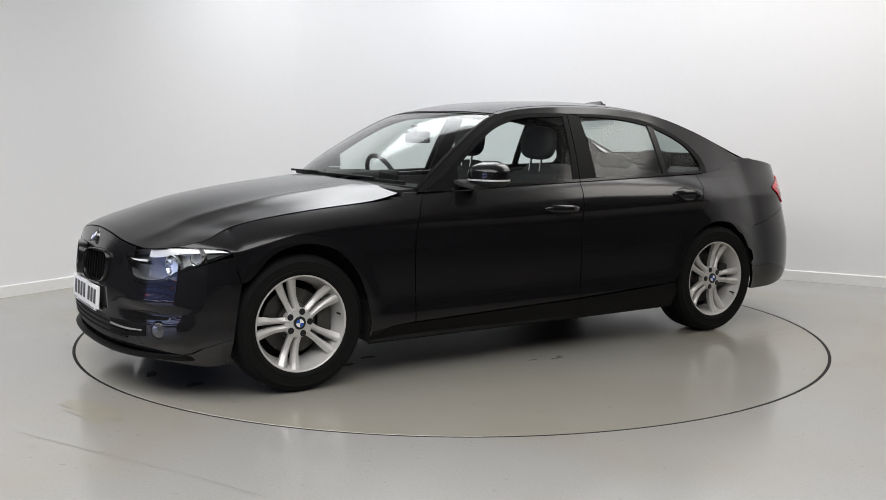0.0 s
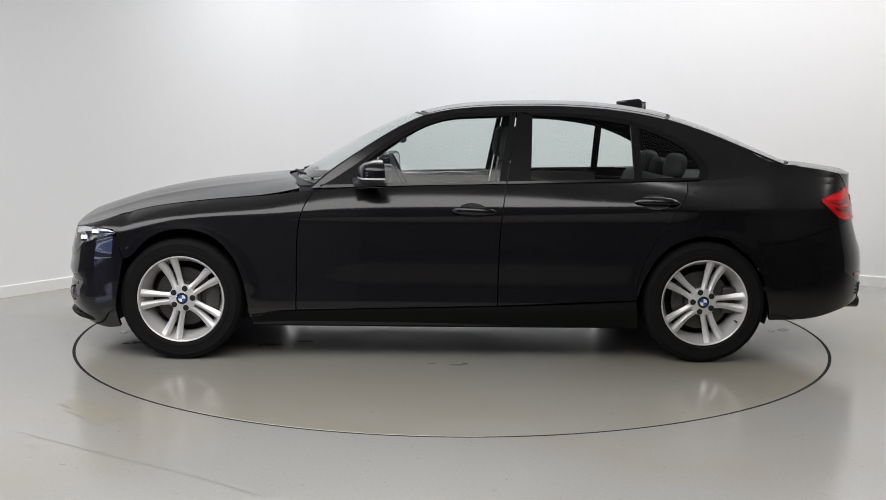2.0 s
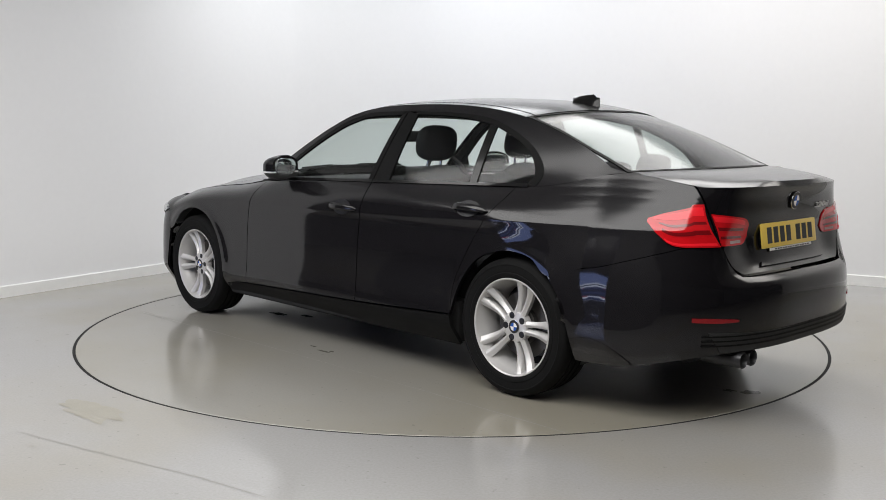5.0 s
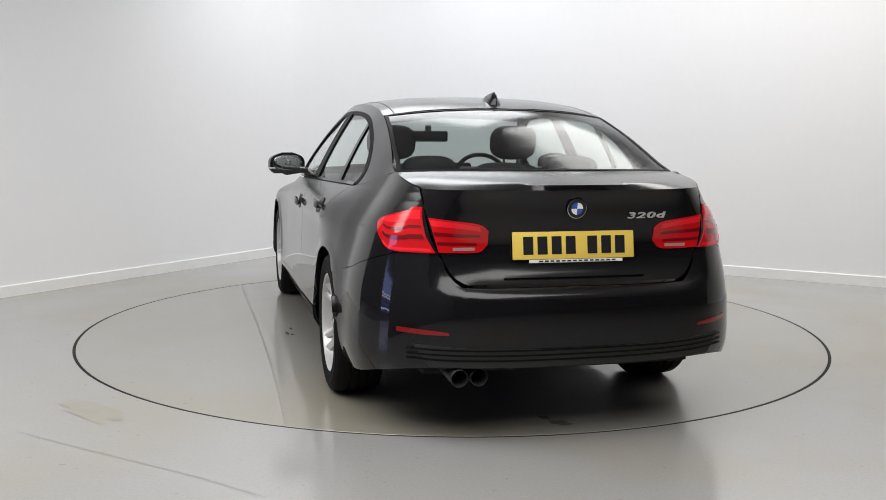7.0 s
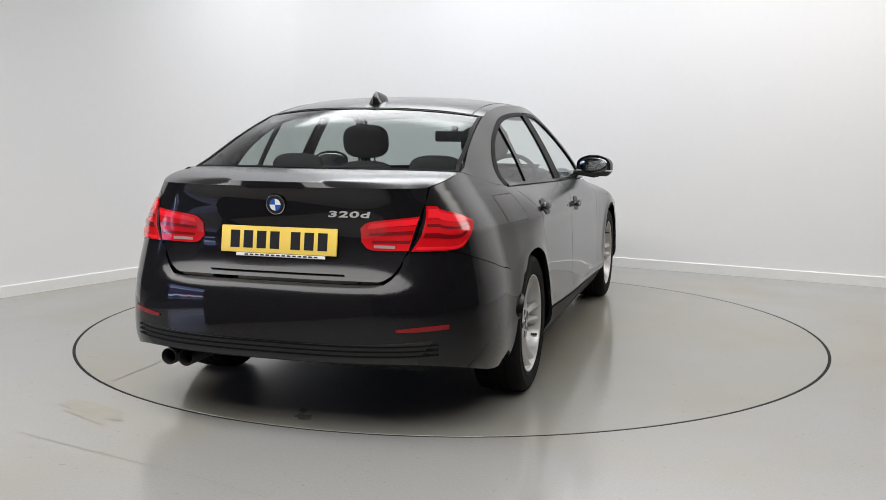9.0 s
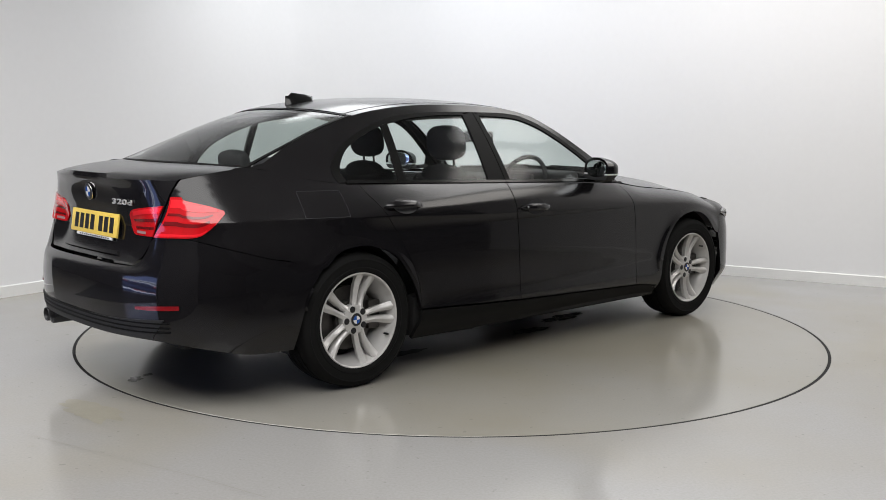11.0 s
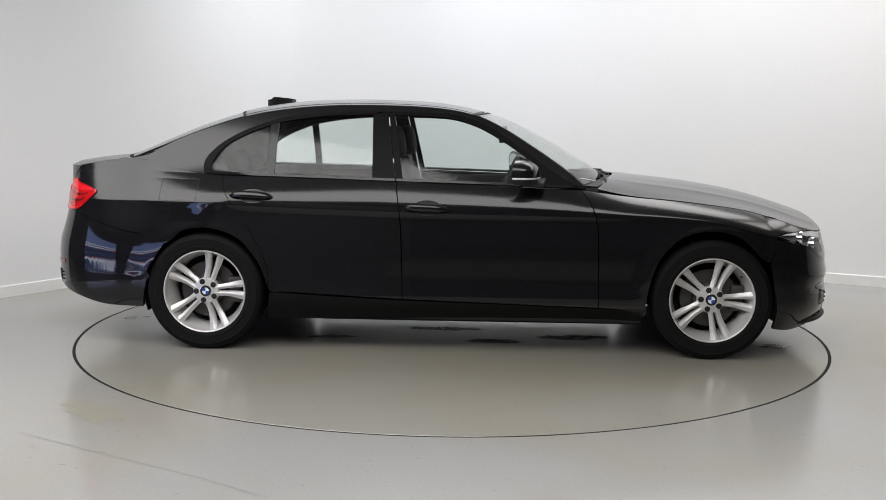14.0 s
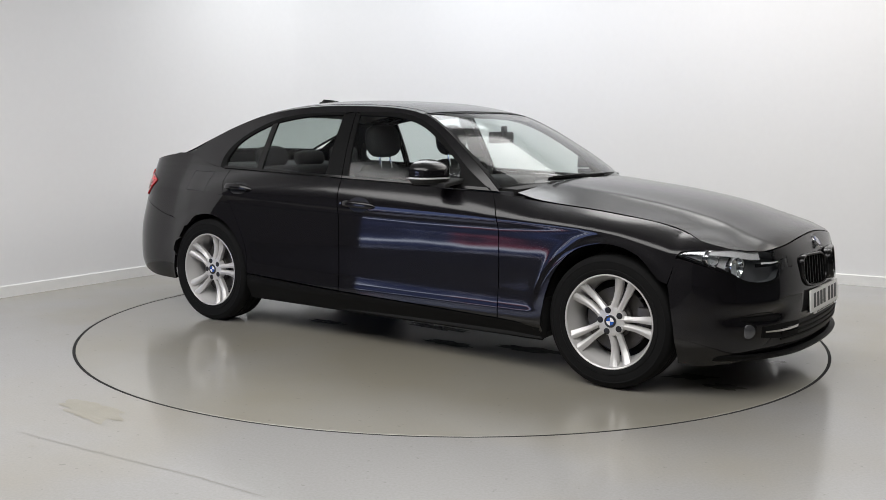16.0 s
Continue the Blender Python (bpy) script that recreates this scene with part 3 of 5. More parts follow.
DLO_TOP = [(-0.74, 0.93), (-0.909, 1.04), (-1.031, 1.13), (-1.185, 1.233), (-1.34, 1.303), (-1.496, 1.334), (-1.844, 1.340), (-2.135, 1.333), (-2.40, 1.305), (-2.60, 1.240), (-2.745, 1.163), (-2.828, 1.085), (-2.848, 1.03), (-2.832, 0.985)]
TAIL_LINE = [(-2.832, 0.985), (-3.0, 1.01), (u_at(-3.28, 1.066), 1.066)]


HOODC = table((0.72, 0.745), (0.66, 0.77), (0.571, 0.80), (0.408, 0.852), (0.245, 0.892), (0.081, 0.922), (-0.083, 0.945), (-0.249, 0.963), (-0.467, 0.982), (-0.66, 0.992))

def build_shell():
    # bonnet
    peak = band(u_front(0.745, 0.715), 0.715)
    side_l = [peak] + [band(u_nose(x, z), z) for x, z in WING_TOP] + [(x, YT(x), ZT(x)) for x in (0.30, 0.157, -0.132, -0.40)] + [(-0.52, 0.736, 0.900), (-0.625, 0.712, 0.922)]
    side_r = [(x, -y, z) for x, y, z in side_l]
    half_nose = [peak] + [band(u_front(y, z), z) for y, z in ((0.66, 0.703), (0.57, 0.698), (0.40, 0.713), (0.20, 0.737), (0.0, 0.747))]
    nose = [(x, -y, z) for x, y, z in half_nose[:-1]] + half_nose[::-1]
    half_rear = [(-0.625, 0.712, 0.922), (-0.57, 0.5, 0.960), (-0.50, 0.25, 0.978), (-0.475, 0.0, 0.982)]
    rear = [(x, -y, z) for x, y, z in half_rear[:-1]] + half_rear[::-1]
    P = coons(nose, rear, side_r, side_l, 61, 34)
    for j in range(34):
        mid = P[30, j]
        rise = HOODC(mid[0]) - mid[2]
        if j in (0, 33):
            rise = 0
        for k in range(61):
            s = abs(k - 30) / 30
            ridge = math.exp(-abs(s - 0.60) / 0.06) * 0.006 * math.sin(math.pi * j / 33) ** 0.5
            P[k, j, 2] += rise * (1 - s ** 2.4) + ridge
    skin("bonnet", P, M_PAINT, CAR, "gloss black bonnet with soft creases", outward=(0, 0, 1), depth=0.005)
    # nose panel between bonnet edge and bumper
    hn = [p for p in spline(nose, 61) if abs(p[1]) < 0.53]
    rows = []
    for p in hn:
        col = []
        for z in np.linspace(0.652, p[2] - 0.003, 8):
            col.append(band(u_front(p[1], z), z, 1 if p[1] >= 0 else -1))
        rows.append(col)
    skin("nose_panel", np.array(rows), M_PAINT, CAR, gap=0.001)
    # roof
    ed = spline(ROOF_EDGE, 160)
    edge_x = spline(ROOF_EDGE[:-1] + [(-3.28, 1.066)], 160)
    sel = np.array([(x, z) for x, z in ed if -2.625 <= x <= -1.325])
    sel = spline(sel, 30)
    rows = []
    for k, (x, z) in enumerate(sel):
        w = k / (len(sel) - 1)
        ye = y_side(x, z)
        fx = 0.07 * max(0, 1 - w / 0.5) ** 1.5 - 0.10 * max(0, (w - 0.5) / 0.5) ** 1.5
        rows.append([(x + fx * (1 - s * s), s * ye, z + ROOF_CROWN(x) * (1 - abs(s) ** 2.8)) for s in np.linspace(-1, 1, 33)])
    roof = skin("roof", rows, M_PAINT, CAR, "black painted roof panel", gap=0.0, depth=0.02, outward=(0, 0, 1))
    R = np.array(rows)
    for a, c in ((1, 2), (-2, -3)):
        q = 0.55 * R[:, a] + 0.45 * R[:, c]
        out = np.array((0, 0.0035 if R[0, a][1] > 0 else -0.0035, 0))
        skin("roof_joint", np.stack([q - out, q, q + out], 1) + np.array((0, 0, 0.001)), M_INK, roof, gap=0, depth=0.003, outward=(0, 0, 1))
    # windscreen and rear window
    for name, x0, x1, b0, b1, zb0, zb1, mat in (("windscreen", -0.70, -1.325, 0.185, 0.075, 0.022, 0.019, M_GLASS), ("rear_window", -2.625, -3.28, -0.10, -0.15, 0.036, 0.010, M_GLASS_REAR)):
        sel = spline(np.array([(x, z) for x, z in edge_x if x1 - 0.004 <= x <= x0 + 0.004]), 24)
        rows = []
        for k, (x, z) in enumerate(sel):
            w = k / 23
            ye = y_side(x, z) - 0.004
            row = []
            for s in np.linspace(-1, 1, 31):
                g = 1 - abs(s) ** 2.3
                row.append((x + (b0 + (b1 - b0) * w) * g, s * ye, z + (zb0 + (zb1 - zb0) * w) * g + 0.004 * math.sin(math.pi * w) * g))
            rows.append(row)
        pane = skin(name, rows, mat, CAR, gap=0.001, depth=0.0, outward=(0, 0, 1))
        pane.visible_shadow = False
        R = np.array(rows)
        for e, i in ((R[0], R[1]), (R[-1], R[-2]), (R[:, 0], R[:, 1]), (R[:, -1], R[:, -2])):
            strip = np.stack([e, 0.8 * e + 0.2 * i, 0.6 * e + 0.4 * i], 1)
            skin("seal", strip + np.array((0, 0, 0.003)), M_TRIM, pane, gap=0, depth=0.008, outward=(0, 0, 1))
    # sides
    for s in (1, -1):
        side_shell(s)
    boot_and_bumpers()


ROOF_CROWN = table((-1.2, 0.016), (-1.33, 0.020), (-1.6, 0.036), (-2.1, 0.044), (-2.4, 0.046), (-2.63, 0.040))
def deck_edge(w):
    """The boot lid's side edge, from the rear window to the lip: x, y, z."""
    x1 = -3.600
    x, z = -3.285 + (x1 + 3.285) * w, 1.066 - 0.046 * w + 0.005 * math.sin(math.pi * w)
    return band(u_at(x, z), z)


LID = table((1.02, 0.607), (0.95, 0.60), (0.85, 0.585), (0.75, 0.545), (0.69, 0.515), (0.655, 0.475), (0.64, 0.43))


def side_shell(s):
    # wing
    pk = (u_front(0.745, 0.715), 0.715)
    flank("front_wing", [(0.30, 0.545)] + ARCH_F[1:-1] + [(-0.375, 0.22), (-0.47, 0.262), (-0.618, 0.275)],
          [pk] + [(u_nose(x, z), z) for x, z in WING_TOP] + [(x, ZT(x)) for x in (0.30, 0.157, -0.132, -0.40)] + [(-0.60, 0.908), (-0.70, 0.922)],
          [(0.30, 0.545), (0.325, 0.64), (0.35, 0.694), (0.42, 0.708), pk], DOOR_A, s, M_PAINT, CAR, 70, 60, depth=0.004)
    # doors
    fd = flank("front_door", [(-0.618, 0.279), (-1.695, 0.31)], [(-0.716, 0.919), (-1.2, 0.938), (-1.738, 0.955)], DOOR_A, DOOR_B, s, M_PAINT, CAR, 40, 90, "black front door with a body-colour handle")
    rd = flank("rear_door", [(-1.695, 0.31), (-2.435, 0.345)], [(-1.738, 0.955), (-2.3, 0.97), (-2.724, 0.978)], DOOR_B, DOOR_C, s, M_PAINT, CAR, 36, 90, "black rear door with a body-colour handle")
    # rear quarter with the roof rail, one welded sheet
    lid_edge = [(u_rear(LID(z) + 0.004, z), z) for z in (0.765, 0.80, 0.85, 0.90, 0.95, 1.0, 1.02)]
    flank("rear_quarter", ARCH_R + [(-3.19, 0.648), (u_at(-3.42, 0.705), 0.705), (u_rear(0.70, 0.765), 0.765), lid_edge[0]], [(-2.724, 0.978)] + TAIL_LINE + [(u_at(deck_edge(w)[0], deck_edge(w)[2]), deck_edge(w)[2]) for w in (0.3, 0.6, 0.85)] + [lid_edge[-1]],
          DOOR_C, lid_edge, s, M_PAINT, CAR, 80, 80, gap=0.001)
    flank("roof_rail", DLO_TOP, ROOF_EDGE, [DLO_TOP[0], ROOF_EDGE[0]], TAIL_LINE, s, M_PAINT, CAR, 70, 8, gap=0.0)
    # satin trim in place of gloss paint makes the sill look shaded
    flank("sill", [(-0.375, 0.18), (-1.3, 0.178), (-2.46, 0.182)], [(-0.375, 0.255), (-0.618, 0.275), (-1.695, 0.306), (-2.435, 0.341)],
          [(-0.375, 0.18), (-0.375, 0.255)], [(-2.46, 0.182), (-2.435, 0.341)], s, M_TRIM, CAR, 40, 6)
    # windows
    def win(door, name, outline_b, outline_t, l, r):
        w = flank(name, outline_b, outline_t, l, r, s, M_GLASS, door, 18, 12, "tinted side window", lift=-0.006, gap=0, depth=0.0)
        w.visible_shadow = False
    win(fd, "window", [(-0.80, 0.945), (-1.3, 0.952), (-1.70, 0.962)], [(-0.93, 1.03), (-1.043, 1.11), (-1.18, 1.20), (-1.32, 1.27), (-1.489, 1.310), (-1.765, 1.322)], [(-0.80, 0.945), (-0.93, 1.03)], [(-1.70, 0.962), (-1.765, 1.322)])
    win(rd, "window", [(-1.87, 0.966), (-2.43, 0.98)], [(-1.89, 1.324), (-2.1, 1.318), (-2.28, 1.30), (-2.43, 1.274)], [(-1.87, 0.966), (-1.89, 1.324)], [(-2.43, 0.98), (-2.43, 1.274)])
    win(rd, "quarter_window", [(-2.475, 0.981), (-2.775, 0.988)], [(-2.475, 1.262), (-2.62, 1.205), (-2.735, 1.135), (-2.80, 1.04)], [(-2.475, 0.981), (-2.475, 1.262)], [(-2.775, 0.988), (-2.80, 1.04)])
    # black surrounds
    def strip(name, pts_a, pts_b, mat, parent, lift=0.002, n=40):
        a, b = spline(pts_a, n), spline(pts_b, n)
        net = np.stack([a, (a + b) / 2, b], 1)
        P = np.array([[band(u, z, s) for u, z in row] for row in net])
        skin(name, lifted(P, lift), mat, parent, gap=0, depth=0.012)
    strip("window_frame", [(-0.75, 0.935), (-0.93, 1.03), (-1.043, 1.11), (-1.18, 1.20), (-1.32, 1.27), (-1.489, 1.310), (-1.765, 1.322)],
          DLO_TOP[:6] + [(-1.78, 1.340)], M_TRIM, fd)
    strip("window_frame", [(-1.89, 1.324), (-2.1, 1.318), (-2.28, 1.30), (-2.43, 1.274), (-2.475, 1.262), (-2.62, 1.205), (-2.735, 1.135), (-2.80, 1.04), (-2.775, 0.988)],
          [(-1.86, 1.340), (-2.135, 1.333), (-2.40, 1.305), (-2.60, 1.240), (-2.745, 1.163), (-2.828, 1.085), (-2.848, 1.03), (-2.832, 0.985)], M_TRIM, rd)
    strip("pillar_trim", [(-1.738, 0.962), (-1.80, 1.340)], [(-1.70, 0.962), (-1.765, 1.322)], M_TRIM, fd, n=12)
    strip("pillar_trim", [(-1.745, 0.962), (-1.806, 1.340)], [(-1.87, 0.966), (-1.89, 1.324)], M_TRIM, rd, n=12)
    strip("window_divider", [(-2.43, 0.98), (-2.43, 1.274)], [(-2.475, 0.981), (-2.475, 1.262)], M_GLOSS, rd, n=12)
    strip("belt_trim", [(-0.74, 0.926), (-1.2, 0.943), (-1.738, 0.957)], [(-0.76, 0.942), (-1.2, 0.956), (-1.738, 0.970)], M_GLOSS, fd, 0.005)
    strip("belt_trim", [(-1.745, 0.957), (-2.3, 0.971), (-2.79, 0.980)], [(-1.745, 0.970), (-2.3, 0.985), (-2.79, 0.994)], M_GLOSS, rd, 0.005)


def boot_and_bumpers():
    # boot lid: deck, lip and rear face as one sheet
    ed = spline(ROOF_EDGE, 160)
    rows = []
    S = np.linspace(-1, 1, 33)
    for w in np.linspace(0, 1, 8):
        row = []
        ex, ey, ez = deck_edge(w)
        for s in S:
            g = 1 - abs(s) ** 2.3
            h = 1 - abs(s) ** 4
            y = s * (ey - 0.002)
            xc = -3.435 + (x_rear(0, 1.028) + 0.004 + 3.435) * w
            row.append((ex + (xc - ex) * g, y, ez + (0.010 + 0.006 * w) * h))
        rows.append(row)
    half = LID
    for z in (1.016, 1.0, 0.98, 0.955, 0.93, 0.90, 0.87, 0.84, 0.80, 0.76, 0.72, 0.69, 0.67, 0.652, 0.645):
        row = []
        for s in S:
            y = s * half(z)
            row.append((x_rear(y, z), y, z))
        rows.append(row)
    lid = skin("boot_lid", rows, M_PAINT, CAR, "black boot lid with a small lip", outward=(-1, 0, 0.5), gap=0.003)
    # rear bumper, side to side
    top = [(-3.03, 0.599), (-3.19, 0.647), (u_at(-3.42, 0.704), 0.704), (u_rear(0.70, 0.764), 0.764), (u_rear(0.562, 0.764), 0.764), (u_rear(0.53, 0.70), 0.70), (u_rear(0.49, 0.65), 0.65), (u_rear(0.44, 0.636), 0.636), (-4.2, 0.636)]
    tops = spline(top, 40)
    bots = spline([(-3.17, 0.228), (-3.35, 0.245), (-3.55, 0.285), (-3.8, 0.318), (-4.2, 0.322)], 40)
    L = []
    for k in range(40):
        col = []
        for v in np.linspace(0, 1, 22):
            u, z = bots[k] * (1 - v) + tops[k] * v
            if k < 5:
                m = 1 - k / 5
                u, z = (1 - m) * np.array((u, z)) + m * spline(ARCH_R_TAIL[::-1], 22)[int(round(v * 21))]
            col.append(band(u, z))
        L.append(col)
    L = np.array(L)
    Rt = L[::-1] * np.array((1, -1, 1))
    skin("rear_bumper", np.concatenate([L, Rt[1:]]), M_PAINT, CAR, "black painted rear bumper", gap=0.001)
    # front bumper
    tops = spline([(0.30, 0.543), (0.325, 0.636), (0.345, 0.67), (u_front(0.78, 0.602), 0.602), (u_front(0.70, 0.551), 0.551), (u_front(0.56, 0.545), 0.545), (u_front(0.50, 0.592), 0.592), (u_front(0.46, 0.65), 0.65), (1.05, 0.655), (1.3, 0.655)], 40)
    bots = spline([(0.345, 0.17), (0.5, 0.16), (0.8, 0.18), (1.3, 0.20)], 40)
    arch = spline([(0.345, 0.17), (0.34, 0.30), (0.32, 0.42), (0.30, 0.543)], 22)
    L = []
    for k in range(40):
        col = []
        for v in np.linspace(0, 1, 22):
            u, z = bots[k] * (1 - v) + tops[k] * v
            if k < 4:
                m = 1 - k / 4
                u, z = (1 - m) * np.array((u, z)) + m * arch[int(round(v * 21))]
            col.append(band(u, z))
        L.append(col)
    L = np.array(L)
    Rt = L[::-1] * np.array((1, -1, 1))
    skin("front_bumper", np.concatenate([L, Rt[1:]]), M_PAINT, CAR, "black painted front bumper", gap=0.001)


build_shell()


# ---- wheels ----
def spoke_pair(bm, ang):
    """Two ridged spokes side by side, from hub to rim, about the wheel's y axis."""
    ca, sa = math.cos(ang), math.sin(ang)
    for side in (-1, 1):
        nr, na = 9, 7
        front, back = [], []
        for i in range(nr):
            t = i / (nr - 1)
            r = 0.058 + (0.237 - 0.058) * t
            inner = 0.003 + 0.0135 * t if t > 0.12 else 0.0
            outer = 0.036 - 0.003 * math.sin(math.pi * min(t * 1.5, 1)) + 0.027 * t ** 1.6
            y = 0.073 - 0.014 * math.sin(math.pi * t) + 0.022 * t ** 2
            rf, rb = [], []
            for k in range(na):
                q = k / (na - 1)
                w = side * (inner + (outer - inner) * q)
                h = y + 0.009 * math.exp(-((q - 0.42) / 0.2) ** 2) - 0.004 * (2 * q - 1) ** 6
                for lst, yy, ww in ((rf, h, w), (rb, y - 0.030, w * 0.9)):
                    lst.append(bm.verts.new((r * ca - ww * sa, yy, r * sa + ww * ca)))
            front.append(rf), back.append(rb)
        for i in range(nr - 1):
            for k in range(na - 1):
                bm.faces.new((front[i][k], front[i + 1][k], front[i + 1][k + 1], front[i][k + 1]))
            for k in (0, na - 1):
                bm.faces.new((front[i][k], front[i + 1][k], back[i + 1][k], back[i][k]))
        for i in (0, nr - 1):
            for k in range(na - 1):
                bm.faces.new((front[i][k], front[i][k + 1], back[i][k + 1], back[i][k]))


def disc_bm(r, y, depth, n=24, cx=0.0, cz=0.0, bevel=0.0):
    """A round boss that faces +y."""
    m = Matrix.Translation((cx, y, cz)) @ Euler((-math.pi / 2, 0, 0)).to_matrix().to_4x4()
    return prism_bm([(r * math.cos(2 * math.pi * i / n), r * math.sin(2 * math.pi * i / n)) for i in range(n)], depth, m, bevel)


def sector_bm(r, a0, a1, y, depth, n=8):
    m = Matrix.Translation((0, y, 0)) @ Euler((-math.pi / 2, 0, 0)).to_matrix().to_4x4()
    pts = [(0, 0)] + [(r * math.cos(a0 + (a1 - a0) * i / n), r * math.sin(a0 + (a1 - a0) * i / n)) for i in range(n + 1)]
    return prism_bm(pts, depth, m)


def roundel(parent, r, y0, name="badge", place=None):
    """A round badge that faces +y: bright rim, black ring, quartered blue and white middle."""
    b = part(name, disc_bm(r, y0, 0.005, 40, bevel=0.001), M_CHROME, parent, "round badge with blue and white quarters")
    part("ring", disc_bm(r * 0.93, y0 + 0.0052, 0.0012, 40), M_INK, b)
    for k in range(4):
        part("quarter", sector_bm(r * 0.60, k * math.pi / 2, (k + 1) * math.pi / 2, y0 + 0.0066, 0.001), M_BLUE if k % 2 else M_BADGEWHITE, b)
    if place:
        b.matrix_basis = place
    return b


def build_wheel(angle):
    w = new("wheel")
    tyre = [(0.232, -0.10), (0.24, -0.108), (0.285, -0.113), (0.312, -0.108), (0.325, -0.092), (0.329, -0.06), (0.3295, -0.045), (0.322, -0.043), (0.322, -0.037), (0.330, -0.035),
            (0.330, -0.004), (0.322, -0.003), (0.322, 0.003), (0.330, 0.004), (0.330, 0.035), (0.322, 0.037), (0.322, 0.043), (0.3295, 0.045), (0.329, 0.06),
            (0.325, 0.092), (0.320, 0.101), (0.313, 0.107), (0.300, 0.1125), (0.298, 0.1145), (0.294, 0.1145), (0.292, 0.113), (0.275, 0.1135), (0.260, 0.111), (0.257, 0.1135), (0.242, 0.1125), (0.2345, 0.107), (0.232, 0.09), (0.2295, 0.08), (0.2295, -0.08), (0.232, -0.10)]
    under(mesh_object("tyre", *lathe(tyre, 96), M_RUBBER), w, "black rubber tyre")
    rim_prof = [(0.236, -0.10), (0.2425, -0.10), (0.2425, 0.098), (0.2445, 0.103), (0.2435, 0.108), (0.240, 0.109), (0.235, 0.106), (0.232, 0.098), (0.230, 0.080), (0.224, 0.066), (0.207, 0.02), (0.203, -0.03), (0.21, -0.09), (0.236, -0.10)]
    rim = under(mesh_object("rim", *lathe(rim_prof, 96), M_ALLOY), w, "silver alloy rim with five double spokes")
    rim.scale = (0.955, 1, 0.955)
    bm = bmesh.new()
    for k in range(5):
        spoke_pair(bm, radians(angle + 72 * k))
    part("spokes", bm, M_ALLOY, rim, sharp=50)
    part("hub", disc_bm(0.077, 0.035, 0.042, 40, bevel=0.008), M_ALLOY, rim)
    for k in range(5):
        a = radians(angle + 36 + 72 * k)
        # black disc covers the bolt and the shade of its hole
        part("bolt", disc_bm(0.0165, 0.0765, 0.0022, 18, 0.0575 * math.cos(a), 0.0575 * math.sin(a), bevel=0.001), M_INK, rim)
    roundel(rim, 0.034, 0.0765, "cap")
    a = radians(angle + 30)
    part("valve", disc_bm(0.005, 0.07, 0.03, 10, 0.214 * math.cos(a), 0.214 * math.sin(a)), M_INK, rim)
    disc = under(mesh_object("brake_disc", *lathe([(0.03, -0.02), (0.158, -0.02), (0.158, 0.004), (0.09, 0.004), (0.088, 0.03), (0.03, 0.03)], 64), M_IRON), w, "grey iron brake disc")
    part("caliper", box_bm(-0.19, -0.115, -0.05, 0.03, -0.07, 0.075, 0.012), M_IRON, w)
    part("drum_shield", disc_bm(0.20, -0.075, 0.01, 40), M_GAP, w)
    return w


for x, y, ang in ((0, 1, 142), (0, -1, 110), (-2.81, 1, 180), (-2.81, -1, 177)):
    w = build_wheel(ang)
    w.parent = CAR
    w.matrix_basis = pose(x + CAR_SHIFT.x, y * 0.768 + CAR_SHIFT.y, 0.330, 0, 0, 0 if y > 0 else 180)


# ---- inside and under the body ----
def car_part(name, bm, mat, parent=None, label="", **kw):
    bmesh.ops.translate(bm, vec=CAR_SHIFT, verts=bm.verts)
    return part(name, bm, mat, parent or CAR, label, **kw)


def well(x, s, r):
    verts, faces = [], []
    n = 28
    for i in range(n + 1):
        a = radians(-20 + 220 * i / n)
        for y, rr in ((0.80, r), (0.42, r), (0.42, 0.02)):
            verts.append((x + rr * math.cos(a), s * y, 0.33 + rr * math.sin(a)))
    for i in range(n):
        for k in range(2):
            a = i * 3 + k
            faces.append((a, a + 1, a + 4, a + 3))
    ob = mesh_object("wheel_arch_liner", [Vector(v) + CAR_SHIFT for v in verts], faces, M_PLASTIC)
    return under(ob, CAR)


for s in (1, -1):
    well(0, s, 0.39)
    well(-2.81, s, 0.375)
    car_part("inner_sill", box_bm(-2.44, -0.374, s * 0.70, s * 0.845, 0.19, 0.40, 0.01), M_GAP)
    car_part("door_card", box_bm(-1.72, -0.62, s * 0.735, s * 0.755, 0.24, 0.925, 0.008), M_CABIN)
    car_part("door_card", box_bm(-2.46, -1.74, s * 0.735, s * 0.755, 0.24, 0.955, 0.008), M_CABIN)
    car_part("arm_rest", box_bm(-1.65, -1.0, s * 0.66, s * 0.74, 0.66, 0.74, 0.02), M_CABIN)
# black blocks added inside the body so no light shows through panel gaps
car_part("floor_pan", box_bm(-2.42, -0.42, -0.74, 0.74, 0.205, 0.25, 0.01), M_GAP)
car_part("bulkhead", box_bm(-0.62, -0.56, -0.74, 0.74, 0.25, 0.90, 0.01), M_GAP)
car_part("engine_cover", box_bm(-0.56, 0.50, -0.41, 0.41, 0.25, 0.70, 0.03), M_GAP)
car_part("boot_tub", box_bm(-3.60, -2.86, -0.60, 0.60, 0.25, 0.93, 0.03), M_GAP)
car_part("parcel_shelf", box_bm(-3.42, -2.74, -0.66, 0.66, 0.93, 0.985, 0.02), M_CABIN)
car_part("rear_axle_cover", box_bm(-3.1, -2.45, -0.42, 0.42, 0.16, 0.25, 0.03), M_GAP)

# headliner
ed = spline(ROOF_EDGE[:-1], 160)
sel = spline(np.array([(x, z) for x, z in ed if -2.70 <= x <= -1.28]), 16)
rows = [[(x, q * (y_side(x, z) - 0.03), z - 0.022 + ROOF_CROWN(x) * (1 - abs(q) ** 2.4)) for q in np.linspace(-1, 1, 15)] for x, z in sel]
